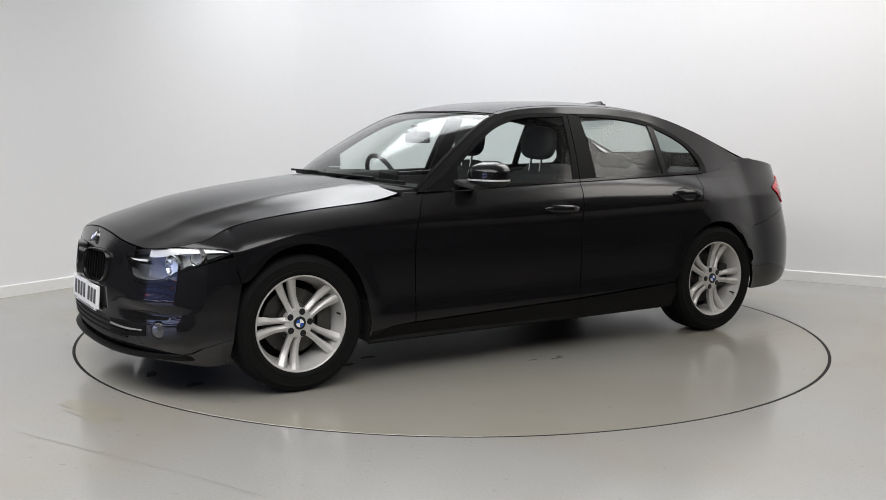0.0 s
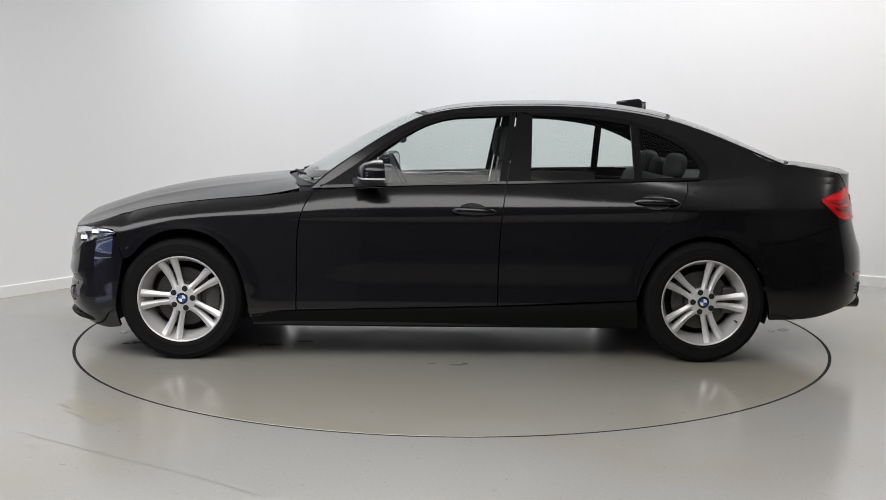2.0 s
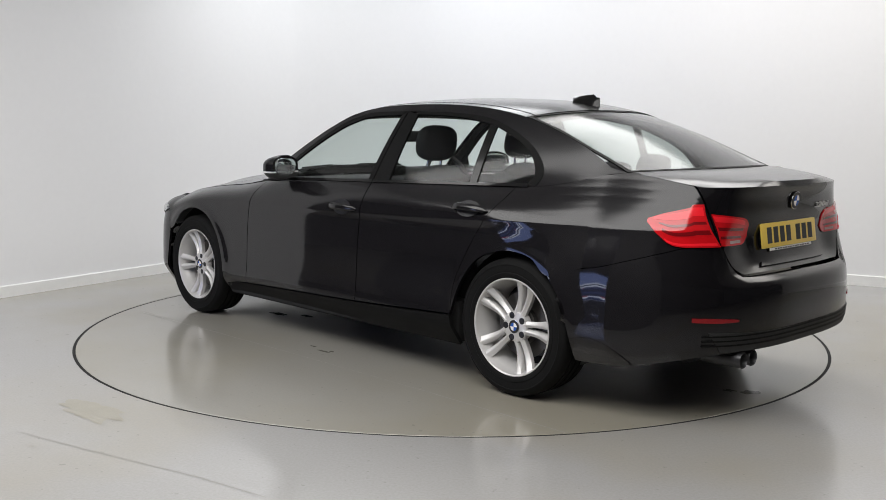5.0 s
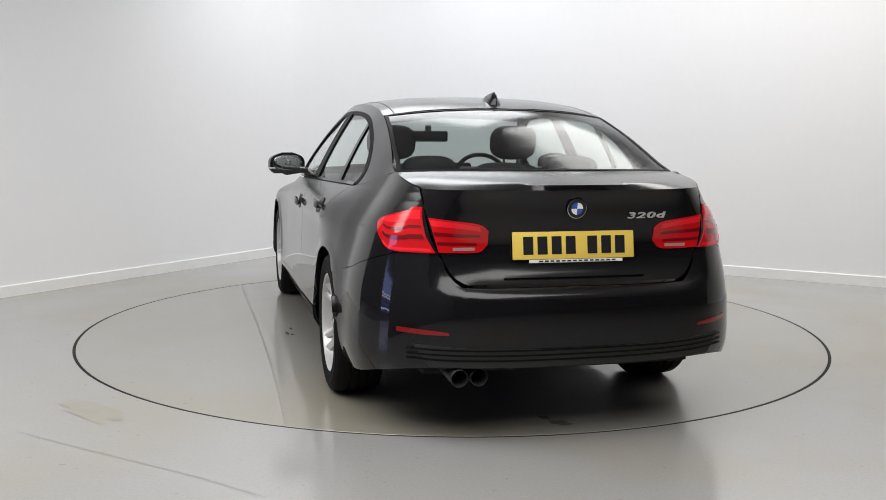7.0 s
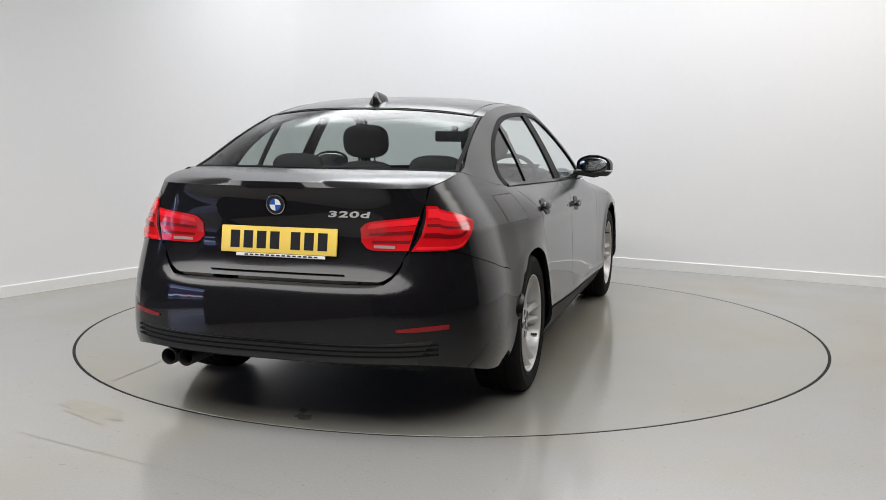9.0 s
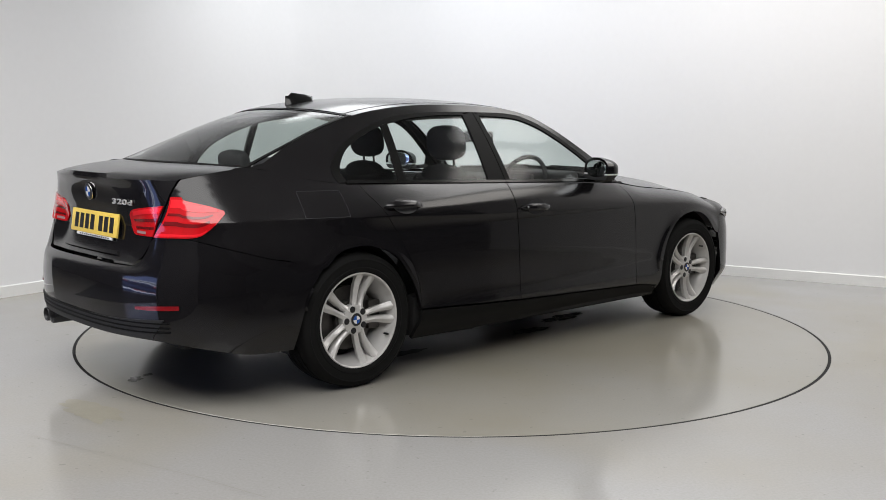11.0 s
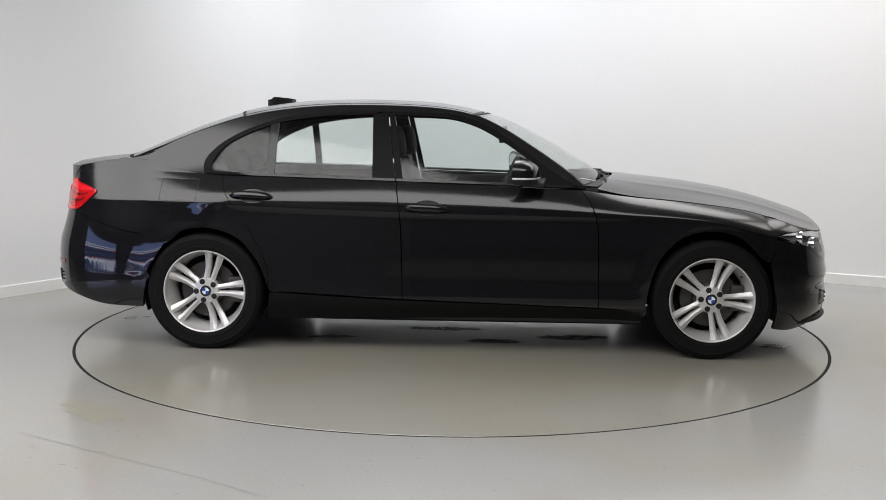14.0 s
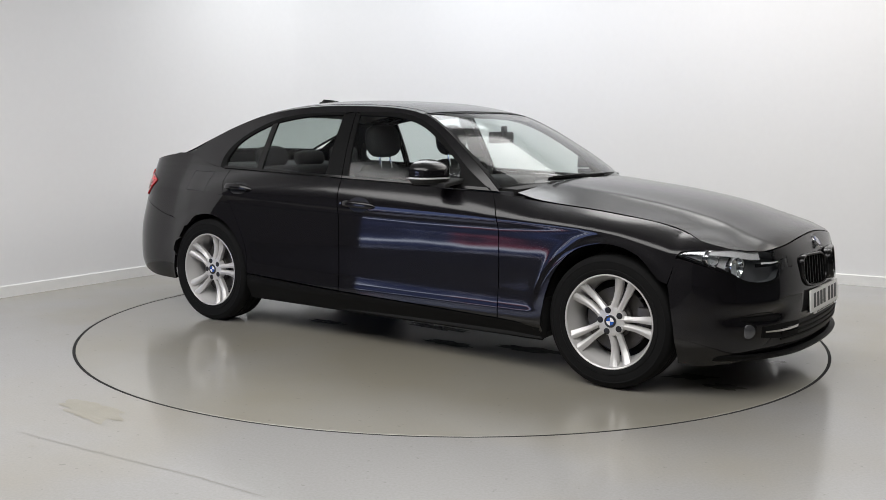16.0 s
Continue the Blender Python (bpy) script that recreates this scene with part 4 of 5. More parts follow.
skin("headliner", rows, M_LINER, CAR, gap=0, depth=0.012, outward=(0, 0, -1))


def pad_bm(x0, x1, y0, y1, z0, z1, p=3.2, m=None):
    """A stuffed block: a rounded box with no flat faces."""
    bm = bmesh.new()
    bmesh.ops.create_uvsphere(bm, u_segments=28, v_segments=18, radius=1)
    c, h = Vector(((x0 + x1) / 2, (y0 + y1) / 2, (z0 + z1) / 2)), Vector(((x1 - x0) / 2, (y1 - y0) / 2, (z1 - z0) / 2))
    for v in bm.verts:
        d = v.co.normalized()
        r = sum(abs(a) ** p for a in d) ** (-1 / p)
        v.co = Vector((c.x + h.x * d.x * r, c.y + h.y * d.y * r, c.z + h.z * d.z * r))
    if m:
        bmesh.ops.transform(bm, matrix=m, verts=bm.verts)
    return bm


def cushion(x0, x1, y0, y1, z0, z1, r, m=None):
    bm = box_bm(x0, x1, y0, y1, z0, z1, r, 4, m)
    return bm


def seat(y):
    root = under(new("seat"), CAR)
    place = pose(CAR_SHIFT.x - 1.52, CAR_SHIFT.y + y, 0)
    bits = [("cushion", cushion(-0.28, 0.27, -0.25, 0.25, 0.38, 0.56, 0.06), M_CABIN),
            ("backrest", cushion(-0.06, 0.07, -0.235, 0.235, 0.0, 0.50, 0.055, pose(-0.17, 0, 0.50, 0, -14, 0)), M_CABIN),
            ("shoulder", pad_bm(-0.055, 0.065, -0.19, 0.19, 0.30, 0.555, 2.8, pose(-0.17, 0, 0.50, 0, -14, 0)), M_CABIN),
            ("headrest", pad_bm(-0.055, 0.055, -0.142, 0.142, 0.605, 0.805, 3.0, pose(-0.155, 0, 0.47, 0, -9, 0)), M_CABIN)]
    for nm, bm, mat in bits:
        bmesh.ops.transform(bm, matrix=place, verts=bm.verts)
        part(nm, bm, mat, root)
    for dy in (-0.05, 0.05):
        bm = box_bm(-0.006, 0.006, dy - 0.006, dy + 0.006, 0.52, 0.66, 0.003, 2, pose(-0.155, 0, 0.47, 0, -9, 0))
        bmesh.ops.transform(bm, matrix=place, verts=bm.verts)
        part("headrest_post", bm, M_CHROME, root)


for y in (0.37, -0.37):
    seat(y)
bench = under(new("rear_bench"), CAR)
car_part("cushion", cushion(-2.52, -2.02, -0.66, 0.66, 0.36, 0.54, 0.06), M_CABIN, bench)
car_part("backrest", cushion(-0.07, 0.07, -0.64, 0.64, 0.0, 0.56, 0.06, pose(-2.50, 0, 0.46, 0, -22, 0)), M_CABIN, bench)
for y in (0.37, -0.37, 0.0):
    car_part("headrest", pad_bm(-0.05, 0.05, -0.135, 0.135, -0.01, 0.135 if y else 0.10, 3.0, pose(-2.73, y, 0.985, 0, -12, 0)), M_CABIN, bench)
dash = under(new("dashboard"), CAR)
car_part("top", cushion(-1.05, -0.62, -0.72, 0.72, 0.72, 0.935, 0.07), M_CABIN, dash)
car_part("cowl", cushion(-1.08, -0.80, -0.56, -0.18, 0.90, 0.985, 0.04), M_CABIN, dash)
car_part("screen", box_bm(-0.98, -0.965, -0.13, 0.09, 0.92, 1.0, 0.005), M_GLOSS, dash)
sw = under(new("steering_wheel"), CAR)
sm = Matrix.Translation(CAR_SHIFT) @ pose(-1.14, -0.37, 0.905, 0, -66, 0)
ring = [(0.185 + 0.014 * math.cos(a), 0.014 * math.sin(a)) for a in np.linspace(0, 2 * math.pi, 13)]
v, f = lathe(ring, 40, "z")
under(mesh_object("rim", [sm @ Vector(q) for q in v], f, M_CABIN), sw)
part("hub", box_bm(-0.06, 0.07, -0.08, 0.08, -0.02, 0.02, 0.02, 3, sm), M_CABIN, sw)
for a in (90, -90, 180):
    part("spoke", box_bm(0.04, 0.18, -0.018, 0.018, -0.008, 0.008, 0.005, 2, sm @ pose(0, 0, 0, 0, 0, a)), M_CABIN, sw)
rm = under(new("rear_view_mirror"), CAR)
car_part("housing", cushion(-1.175, -1.14, -0.125, 0.125, 1.16, 1.23, 0.015), M_CABIN, rm)
car_part("stem", box_bm(-1.15, -1.125, -0.02, 0.02, 1.20, 1.265, 0.008), M_CABIN, rm)


# ---- outside details ----
def at_flank(u, z, s, lift=0.0):
    """A frame on the flank: x along the car to the front, y outward, z up the panel."""
    p = Vector(band(u, z, s))
    a, b = Vector(band(u + 0.01, z, s)) - Vector(band(u - 0.01, z, s)), Vector(band(u, z + 0.01, s)) - Vector(band(u, z - 0.01, s))
    a.normalize(), b.normalize()
    n = a.cross(b)
    if n.dot(p - Vector(CENTRE)) < 0:
        n = -n
    z2 = a.cross(n) if a.cross(n).z > 0 else -a.cross(n)
    m = Matrix((a, n, z2)).transposed().to_4x4()
    return Matrix.Translation(p + n * lift + CAR_SHIFT) @ m


def handle(s, u, z, tilt, door, lock):
    m = at_flank(u, z, s) @ pose(0, 0, 0, 0, -tilt, 0)
    root = under(new("handle"), door)
    part("grip", grip_bm(m), M_PAINT, root, "black painted grip")
    # flat black disc painted as the shade in the hollow behind the grip
    part("recess", disc_bm(1.0, 0.0, 0.0012, 28), M_INK, root).matrix_basis = m @ Matrix.Diagonal((0.078, 1, 0.043, 1)) @ Matrix.Translation((0.1, 0.0003, 0.05))
    if lock:
        part("lock", disc_bm(0.007, 0, 0.002, 16), M_CHROME, root).matrix_basis = m @ Matrix.Translation((-0.100, 0.0345, 0))


def grip_bm(m):
    bm = bmesh.new()
    rings = []
    n, k = 15, 10
    for i in range(n):
        t = i / (n - 1) * 2 - 1
        x = 0.122 * t
        w = (1 - abs(t) ** 4) ** 0.5
        out = 0.004 + 0.027 * (1 - abs(t) ** 3)
        ring = []
        for j in range(k):
            a = 2 * math.pi * j / k
            ring.append(bm.verts.new((x, out + 0.007 * math.sin(a) * w, (0.019 * math.cos(a)) * max(w, 0.15))))
        rings.append(ring)
    for i in range(n - 1):
        for j in range(k):
            bm.faces.new((rings[i][j], rings[i][(j + 1) % k], rings[i + 1][(j + 1) % k], rings[i + 1][j]))
    bm.faces.new(rings[0]), bm.faces.new(rings[-1])
    bmesh.ops.transform(bm, matrix=m, verts=bm.verts)
    return bm


def door_of(name, s):
    for o in CAR.children:
        if o.name.startswith(name) and s * (sum(v.co.y for v in o.data.vertices) / len(o.data.vertices) - CAR_SHIFT.y) > 0:
            return o


def dome(m, ax, ay, az, flat, n=20, k=14, p=2.6):
    """A rounded shell, flat at x = -flat * ax."""
    bm = bmesh.new()
    rings = []
    for i in range(k):
        t = -flat + (1 + flat) * (i / (k - 1)) ** 0.75
        r = max(1e-3, (1 - abs(min(t, 1)) ** p)) ** (1 / p) if i < k - 1 else 0.02
        rings.append([bm.verts.new((ax * t, ay * r * math.copysign(abs(math.cos(a)) ** (2 / p), math.cos(a)), az * r * math.copysign(abs(math.sin(a)) ** (2 / p), math.sin(a))))
                      for a in (2 * math.pi * j / n for j in range(n))])
    for i in range(k - 1):
        for j in range(n):
            bm.faces.new((rings[i][j], rings[i][(j + 1) % n], rings[i + 1][(j + 1) % n], rings[i + 1][j]))
    bm.faces.new(rings[0]), bm.faces.new(rings[-1])
    bmesh.ops.transform(bm, matrix=m, verts=bm.verts)
    return bm


def door_mirror(s, door):
    root = under(new("door_mirror"), door)
    m = Matrix.Translation(CAR_SHIFT) @ pose(-1.035, s * 0.905, 1.020, 0, 0, s * 15)

    def shell(z0, z1, grow, front, k=12, n=28):
        """A rounded shell between two heights: narrow at the top, full below, cut flat at the back."""
        bm = bmesh.new()
        rings = []
        for i in range(k):
            t = i / (k - 1)
            z = z0 + (z1 - z0) * t
            h = min(max((z + 0.066) / 0.132, 0), 1)
            w = grow * (1 - abs(2 * h - 0.86) ** 3.2 * 0.42) * (1 if h < 0.9 else 1 - (h - 0.9) * 2.2)
            ring = []
            for q in range(n):
                a = math.pi * q / (n - 1)
                c, sn = math.cos(a), math.sin(a)
                ring.append(bm.verts.new((-0.035 + front * w * sn ** 0.72, s * 0.008 + 0.116 * w * math.copysign(abs(c) ** 0.62, c), z)))
            rings.append(ring)
        for i in range(k - 1):
            for q in range(n):
                bm.faces.new((rings[i][q], rings[i][(q + 1) % n], rings[i + 1][(q + 1) % n], rings[i + 1][q]))
        bm.faces.new(rings[0]), bm.faces.new(rings[-1])
        bmesh.ops.transform(bm, matrix=m, verts=bm.verts)
        return bm

    part("housing", shell(-0.026, 0.066, 1.0, 0.115), M_PAINT, root, "black painted housing")
    part("indicator", shell(-0.035, -0.0262, 1.012, 0.117, 3), M_LAMPSILVER, root, "pale indicator strip")
    part("lower_shell", shell(-0.066, -0.0352, 0.985, 0.112), M_PLASTIC, root, "black plastic lower shell")
    part("mirror_glass", dome(m @ pose(-0.0345, s * 0.008, 0, 0, 0, 180), 0.004, 0.096, 0.050, 0.0), M_MIRROR, root)
    part("arm", box_bm(-0.05, 0.06, -0.085, 0.085, -0.011, 0.013, 0.010, 3, Matrix.Translation(CAR_SHIFT) @ pose(-0.98, s * 0.835, 0.962, s * -8, 0, s * 8)), M_PLASTIC, root)
    # sail panel at the window's front corner
    flank("sail_panel", [(-0.75, 0.94), (-0.93, 0.945)], [(-0.90, 1.025), (-0.955, 1.05)], [(-0.75, 0.94), (-0.90, 1.025)], [(-0.93, 0.945), (-0.955, 1.05)], s, M_TRIM, root, 8, 6, lift=0.003, gap=0, depth=0.005)


def fuel_flap(s):
    for z0, z1, x0, x1 in ((0.832, 0.835, -3.075, -2.855), (0.952, 0.955, -3.075, -2.855), (0.835, 0.952, -3.078, -3.075), (0.835, 0.952, -2.855, -2.852)):
        flank("flap_joint", [(x0, z0), (x1, z0)], [(x0, z1), (x1, z1)], [(x0, z0), (x0, z1)], [(x1, z0), (x1, z1)], s, M_INK, FLAP, 14, 4, lift=0.0008, gap=0, depth=0.002)


for s in (1, -1):
    fd, rd = door_of("front_door", s), door_of("rear_door", s)
    handle(s, -1.565, 0.814, 2.0 * s, fd, s < 0)
    handle(s, -2.535, 0.868, 2.0 * s, rd, False)
    door_mirror(s, fd)
FLAP = flank("fuel_flap", [(-3.07, 0.837), (-2.86, 0.837)], [(-3.07, 0.95), (-2.86, 0.95)], [(-3.07, 0.837), (-3.07, 0.95)], [(-2.86, 0.837), (-2.86, 0.95)], -1, M_PAINT, CAR, 12, 8, "square fuel flap, closed", lift=0.0006, gap=0, depth=0.001)
fuel_flap(-1)


def headlamp(s):
    root = under(new("headlamp"), CAR)
    uf = u_front
    bottom = [(uf(0.385, 0.612), 0.612), (uf(0.47, 0.600), 0.600), (uf(0.53, 0.556), 0.556), (uf(0.62, 0.542), 0.542), (uf(0.72, 0.556), 0.556), (uf(0.79, 0.606), 0.606), (0.345, 0.682)]
    top = [(uf(0.385, 0.655), 0.655), (uf(0.47, 0.674), 0.674), (uf(0.57, 0.693), 0.693), (uf(0.66, 0.698), 0.698), (uf(0.75, 0.711), 0.711), (0.42, 0.706), (0.345, 0.69)]
    inn, out = [bottom[0], top[0]], [bottom[-1], top[-1]]
    lens = flank("lens", bottom, top, inn, out, s, M_LENS, root, 24, 10, "clear lamp cover", gap=0.001, depth=0)
    lens.visible_shadow = False
    net = coons(bottom, top, inn, out, 24, 10)
    P = np.array([[band(u, z, s) for u, z in row] for row in net])
    back = lifted(P, -0.055)
    back[:, 0], back[:, -1], back[0], back[-1] = P[:, 0], P[:, -1], P[0], P[-1]
    skin("housing", back, M_LAMP, root, "grey lamp housing", gap=0.001, depth=0)
    skin("bezel", lifted(P[:, 0:2], 0.001), M_GLOSS, root, "black lower rim", gap=0, depth=0.012)
    skin("inner_bezel", lifted(P[0:2, :], 0.001), M_GLOSS, root, gap=0, depth=0.012)
    skin("chrome_brow", lifted(P[7:24, 7:10], -0.007), M_LAMPSILVER, root, "bright brow along the top", gap=0, depth=0.01)
    skin("led_bar", lifted(P[2:9, 5:7], -0.006)[:, :, :] * np.array((1, 1, 1)), M_GLOSS, root, gap=0, depth=0.006)
    skin("light_strip", lifted(P[3:8, 5:7], -0.004)[:, :, :] * 0.5 + lifted(P[3:8, 6:8], -0.004) * 0.5, M_BADGEWHITE, root, gap=0.004, depth=0.004)
    for i, j, r in ((12, 4, 0.046), (17, 5, 0.040)):
        c = lifted(P, -0.040)[i, j]
        m = Matrix.Translation(Vector(c) + CAR_SHIFT) @ pose(0, 0, 0, 0, 0, -90 + s * 18)
        v, f = lathe([(0.012, 0.0), (r * 0.8, 0.006), (r, 0.028), (r * 1.08, 0.03), (r * 1.08, 0.0)], 28)
        under(mesh_object("reflector", [m @ Vector(q) for q in v], f, M_CHROME), root, "chrome reflector bowl")
        v, f = lathe([(0.0, 0.030), (r * 0.3, 0.028), (r * 0.55, 0.020), (r * 0.62, 0.008)], 24)
        under(mesh_object("projector", [m @ Vector(q) for q in v], f, M_LENS), root)
    skin("side_reflector", lifted(P[11:23, 2:8], -0.040), M_LAMPSILVER, root, "bright side reflector", gap=0.002, depth=0.004)


def tail_lamp(s):
    root = under(new("tail_lamp"), CAR)
    ur = u_rear
    # outer half on the quarter
    def outer(name, mat, b0, b1, lift, e0=0.0, e1=1.0, label="", **kw):
        net = coons(OB, OT, [OB[0], OT[0]], [OB[-1], OT[-1]], 31, 31)
        i0, i1, j0, j1 = int(e0 * 30), int(e1 * 30) + 1, int(b0 * 30), int(b1 * 30) + 1
        P = np.array([[band(u, z, s) for u, z in row] for row in net])
        return skin(name, lifted(P, lift)[i0:i1, j0:j1], mat, root, label, gap=0, depth=0.006, **kw)
    OB = [(u_at(-3.46, 0.868), 0.868), (u_at(-3.52, 0.815), 0.815), (u_at(-3.58, 0.773), 0.773), (ur(0.64, 0.768), 0.768), (ur(0.566, 0.768), 0.768)]
    OT = [(u_at(-3.46, 0.882), 0.882), (u_at(-3.52, 0.905), 0.905), (u_at(-3.60, 0.930), 0.930), (ur(0.64, 0.942), 0.942), (ur(0.606, 0.945), 0.945)]
    outer("outer_lens", M_RED, 0, 1, 0.007, label="red outer lens")
    outer("dark_bar", M_RED_DEEP, 0.30, 0.42, 0.0085, 0.28, 0.97)
    outer("dark_bar", M_RED_DEEP, 0.55, 0.62, 0.0085, 0.22, 0.97)
    outer("bright_band", M_RED_BRIGHT, 0.74, 0.95, 0.0084, 0.10, 0.99)
    outer("bright_band", M_RED_BRIGHT, 0.04, 0.13, 0.0084, 0.30, 0.99)
    # inner half on the boot lid
    def inner(name, mat, pts_b, pts_t, lift, label=""):
        b, t = spline(pts_b, 22), spline(pts_t, 22)
        rows = [[(x_rear(y, z), s * y, z) for y, z in (b[i] * (1 - v) + t[i] * v for v in np.linspace(0, 1, 9))] for i in range(22)]
        return skin(name, lifted(np.array(rows), lift), mat, root, label, gap=0, depth=0.006)
    inner("inner_lens", M_RED, [(0.556, 0.770), (0.44, 0.766), (0.385, 0.770), (0.355, 0.80)], [(0.588, 0.905), (0.48, 0.893), (0.39, 0.880), (0.355, 0.855)], 0.006, "red inner lens")
    inner("dark_bar", M_RED_DEEP, [(0.560, 0.800), (0.40, 0.796)], [(0.562, 0.812), (0.40, 0.806)], 0.0075)
    inner("dark_bar", M_RED_DEEP, [(0.568, 0.835), (0.39, 0.828)], [(0.572, 0.850), (0.39, 0.838)], 0.0075)
    inner("bright_band", M_RED_BRIGHT, [(0.578, 0.872), (0.47, 0.864), (0.385, 0.852)], [(0.585, 0.897), (0.48, 0.886), (0.392, 0.872)], 0.0074)
    inner("reverse_lens", M_CLEARLENS, [(0.50, 0.776), (0.41, 0.775)], [(0.50, 0.788), (0.41, 0.787)], 0.008, "pale reversing lens")


for s in (1, -1):
    headlamp(s)
    tail_lamp(s)


def front_patch(name, b, t, mat, lift, parent=None, label="", n=30, depth=0.012):
    """A strip over the nose, given by (y, z) along its lower and upper edge."""
    b, t = spline(b, n), spline(t, n)
    rows = []
    for i in range(n):
        row = []
        for v in np.linspace(0, 1, 6):
            y, z = b[i] * (1 - v) + t[i] * v
            row.append(band(u_front(y, z), z, 1 if y >= 0 else -1))
        rows.append(row)
    return skin(name, lifted(np.array(rows), lift), mat, parent or CAR, label, gap=0, depth=depth)


def rear_patch(name, b, t, mat, lift, parent=None, label="", n=30, depth=0.012):
    b, t = spline(b, n), spline(t, n)
    rows = [[(x_rear(y, z), y, z) for y, z in (b[i] * (1 - v) + t[i] * v for v in np.linspace(0, 1, 6))] for i in range(n)]
    return skin(name, lifted(np.array(rows), lift), mat, parent or CAR, label, gap=0, depth=depth)


def find(name):
    return next(o for o in CAR.children if o.name == name)


FB, RB, LIDOB = find("front_bumper"), find("rear_bumper"), find("boot_lid")
front_patch("lower_grille", [(-0.60, 0.255), (-0.3, 0.245), (0.3, 0.245), (0.60, 0.255)], [(-0.52, 0.345), (-0.3, 0.352), (0.3, 0.352), (0.52, 0.345)], M_PLASTIC, 0.002, FB, "black plastic lower grille")
rows = []
for y in np.linspace(-0.80, 0.80, 50):
    out = 0.055 * (1 - (abs(y) / 0.82) ** 5) + 0.003
    col = []
    for z, k in ((0.178, 0.55), (0.184, 0.95), (0.195, 1.0), (0.205, 0.9), (0.212, 0.3)):
        x, yy, zz = band(u_front(y, z), z, 1 if y >= 0 else -1)
        col.append((x + out * k, yy * (1 + 0.15 * out * k), zz + 0.012 * (abs(y) / 0.8) ** 2))
    rows.append(col)
skin("splitter", rows, M_TRIM, FB, "black lip spoiler", gap=0, depth=0.03)
for z in (0.275, 0.30, 0.325):
    front_patch("grille_bar", [(-0.5, z), (0.5, z)], [(-0.5, z + 0.007), (0.5, z + 0.007)], M_TRIM, 0.009, FB)
for s in (1, -1):
    front_patch("bright_strip", [(s * 0.36, 0.322), (s * 0.5, 0.318), (s * 0.62, 0.325)], [(s * 0.36, 0.334), (s * 0.5, 0.328), (s * 0.62, 0.331)], M_CHROME, 0.012, FB, "bright trim strip", 14)
    front_patch("side_intake", [(s * 0.34, 0.285), (s * 0.5, 0.285), (s * 0.63, 0.298)], [(s * 0.34, 0.350), (s * 0.5, 0.354), (s * 0.63, 0.350)], M_TRIM, 0.0025, FB, "black side intake", 20)
    front_patch("side_duct", [(s * 0.50, 0.372), (s * 0.62, 0.375), (s * 0.74, 0.385)], [(s * 0.50, 0.40), (s * 0.62, 0.415), (s * 0.74, 0.405)], M_GLOSS, 0.003, FB, "", 14)
    m = Matrix.Translation(CAR_SHIFT) @ Matrix.Translation(band(u_front(0.705, 0.335), 0.335, s)) @ pose(0, 0, 0, 0, 0, -90 + s * 48)
    fog = part("fog_lamp", disc_bm(0.044, -0.01, 0.013, 32, bevel=0.004), M_GLOSS, FB, "round fog lamp")
    fog.matrix_basis = m
    v, f = lathe([(0.0, 0.010), (0.016, 0.009), (0.030, 0.005), (0.034, 0.002)], 24)
    part_lens = under(mesh_object("fog_lens", v, f, M_FOG), fog)
rear_patch("diffuser", [(-0.60, 0.326), (0, 0.326), (0.60, 0.326)], [(-0.66, 0.415), (-0.3, 0.40), (0.3, 0.40), (0.66, 0.415)], M_PLASTIC, 0.003, RB, "ribbed black plastic lower panel", 40)
rear_patch("ledge", [(-0.30, 0.664), (0, 0.664), (0.30, 0.664)], [(-0.28, 0.681), (0, 0.683), (0.28, 0.681)], M_PAINT, 0.009, LIDOB, "narrow ledge under the number plate", 30)
for z in (0.352, 0.372, 0.392):
    rear_patch("rib", [(-0.68, z + 0.004), (-0.4, z), (0.4, z), (0.68, z + 0.004)], [(-0.68, z + 0.010), (-0.4, z + 0.007), (0.4, z + 0.007), (0.68, z + 0.010)], M_TRIM, 0.006, RB, "", 40)
for s in (1, -1):
    rear_patch("reflector", [(s * 0.715, 0.460), (s * 0.62, 0.455), (s * 0.53, 0.455)], [(s * 0.715, 0.479), (s * 0.62, 0.474), (s * 0.53, 0.466)], M_RED_REFLEX, 0.004, RB, "narrow dark red reflector", 16, 0.004)
exhaust = under(new("exhaust"), CAR)
for y in (0.488, 0.408):
    v, f = lathe([(0.034, -0.10), (0.036, 0.09), (0.0335, 0.094), (0.031, 0.09), (0.030, -0.05), (0.0, -0.05)], 28)
    m = Matrix.Translation(CAR_SHIFT) @ pose(-3.70, y, 0.283, 0, 0, 90)
    under(mesh_object("tailpipe", [m @ Vector(q) for q in v], f, M_PIPE), exhaust, "round dark steel tailpipe")

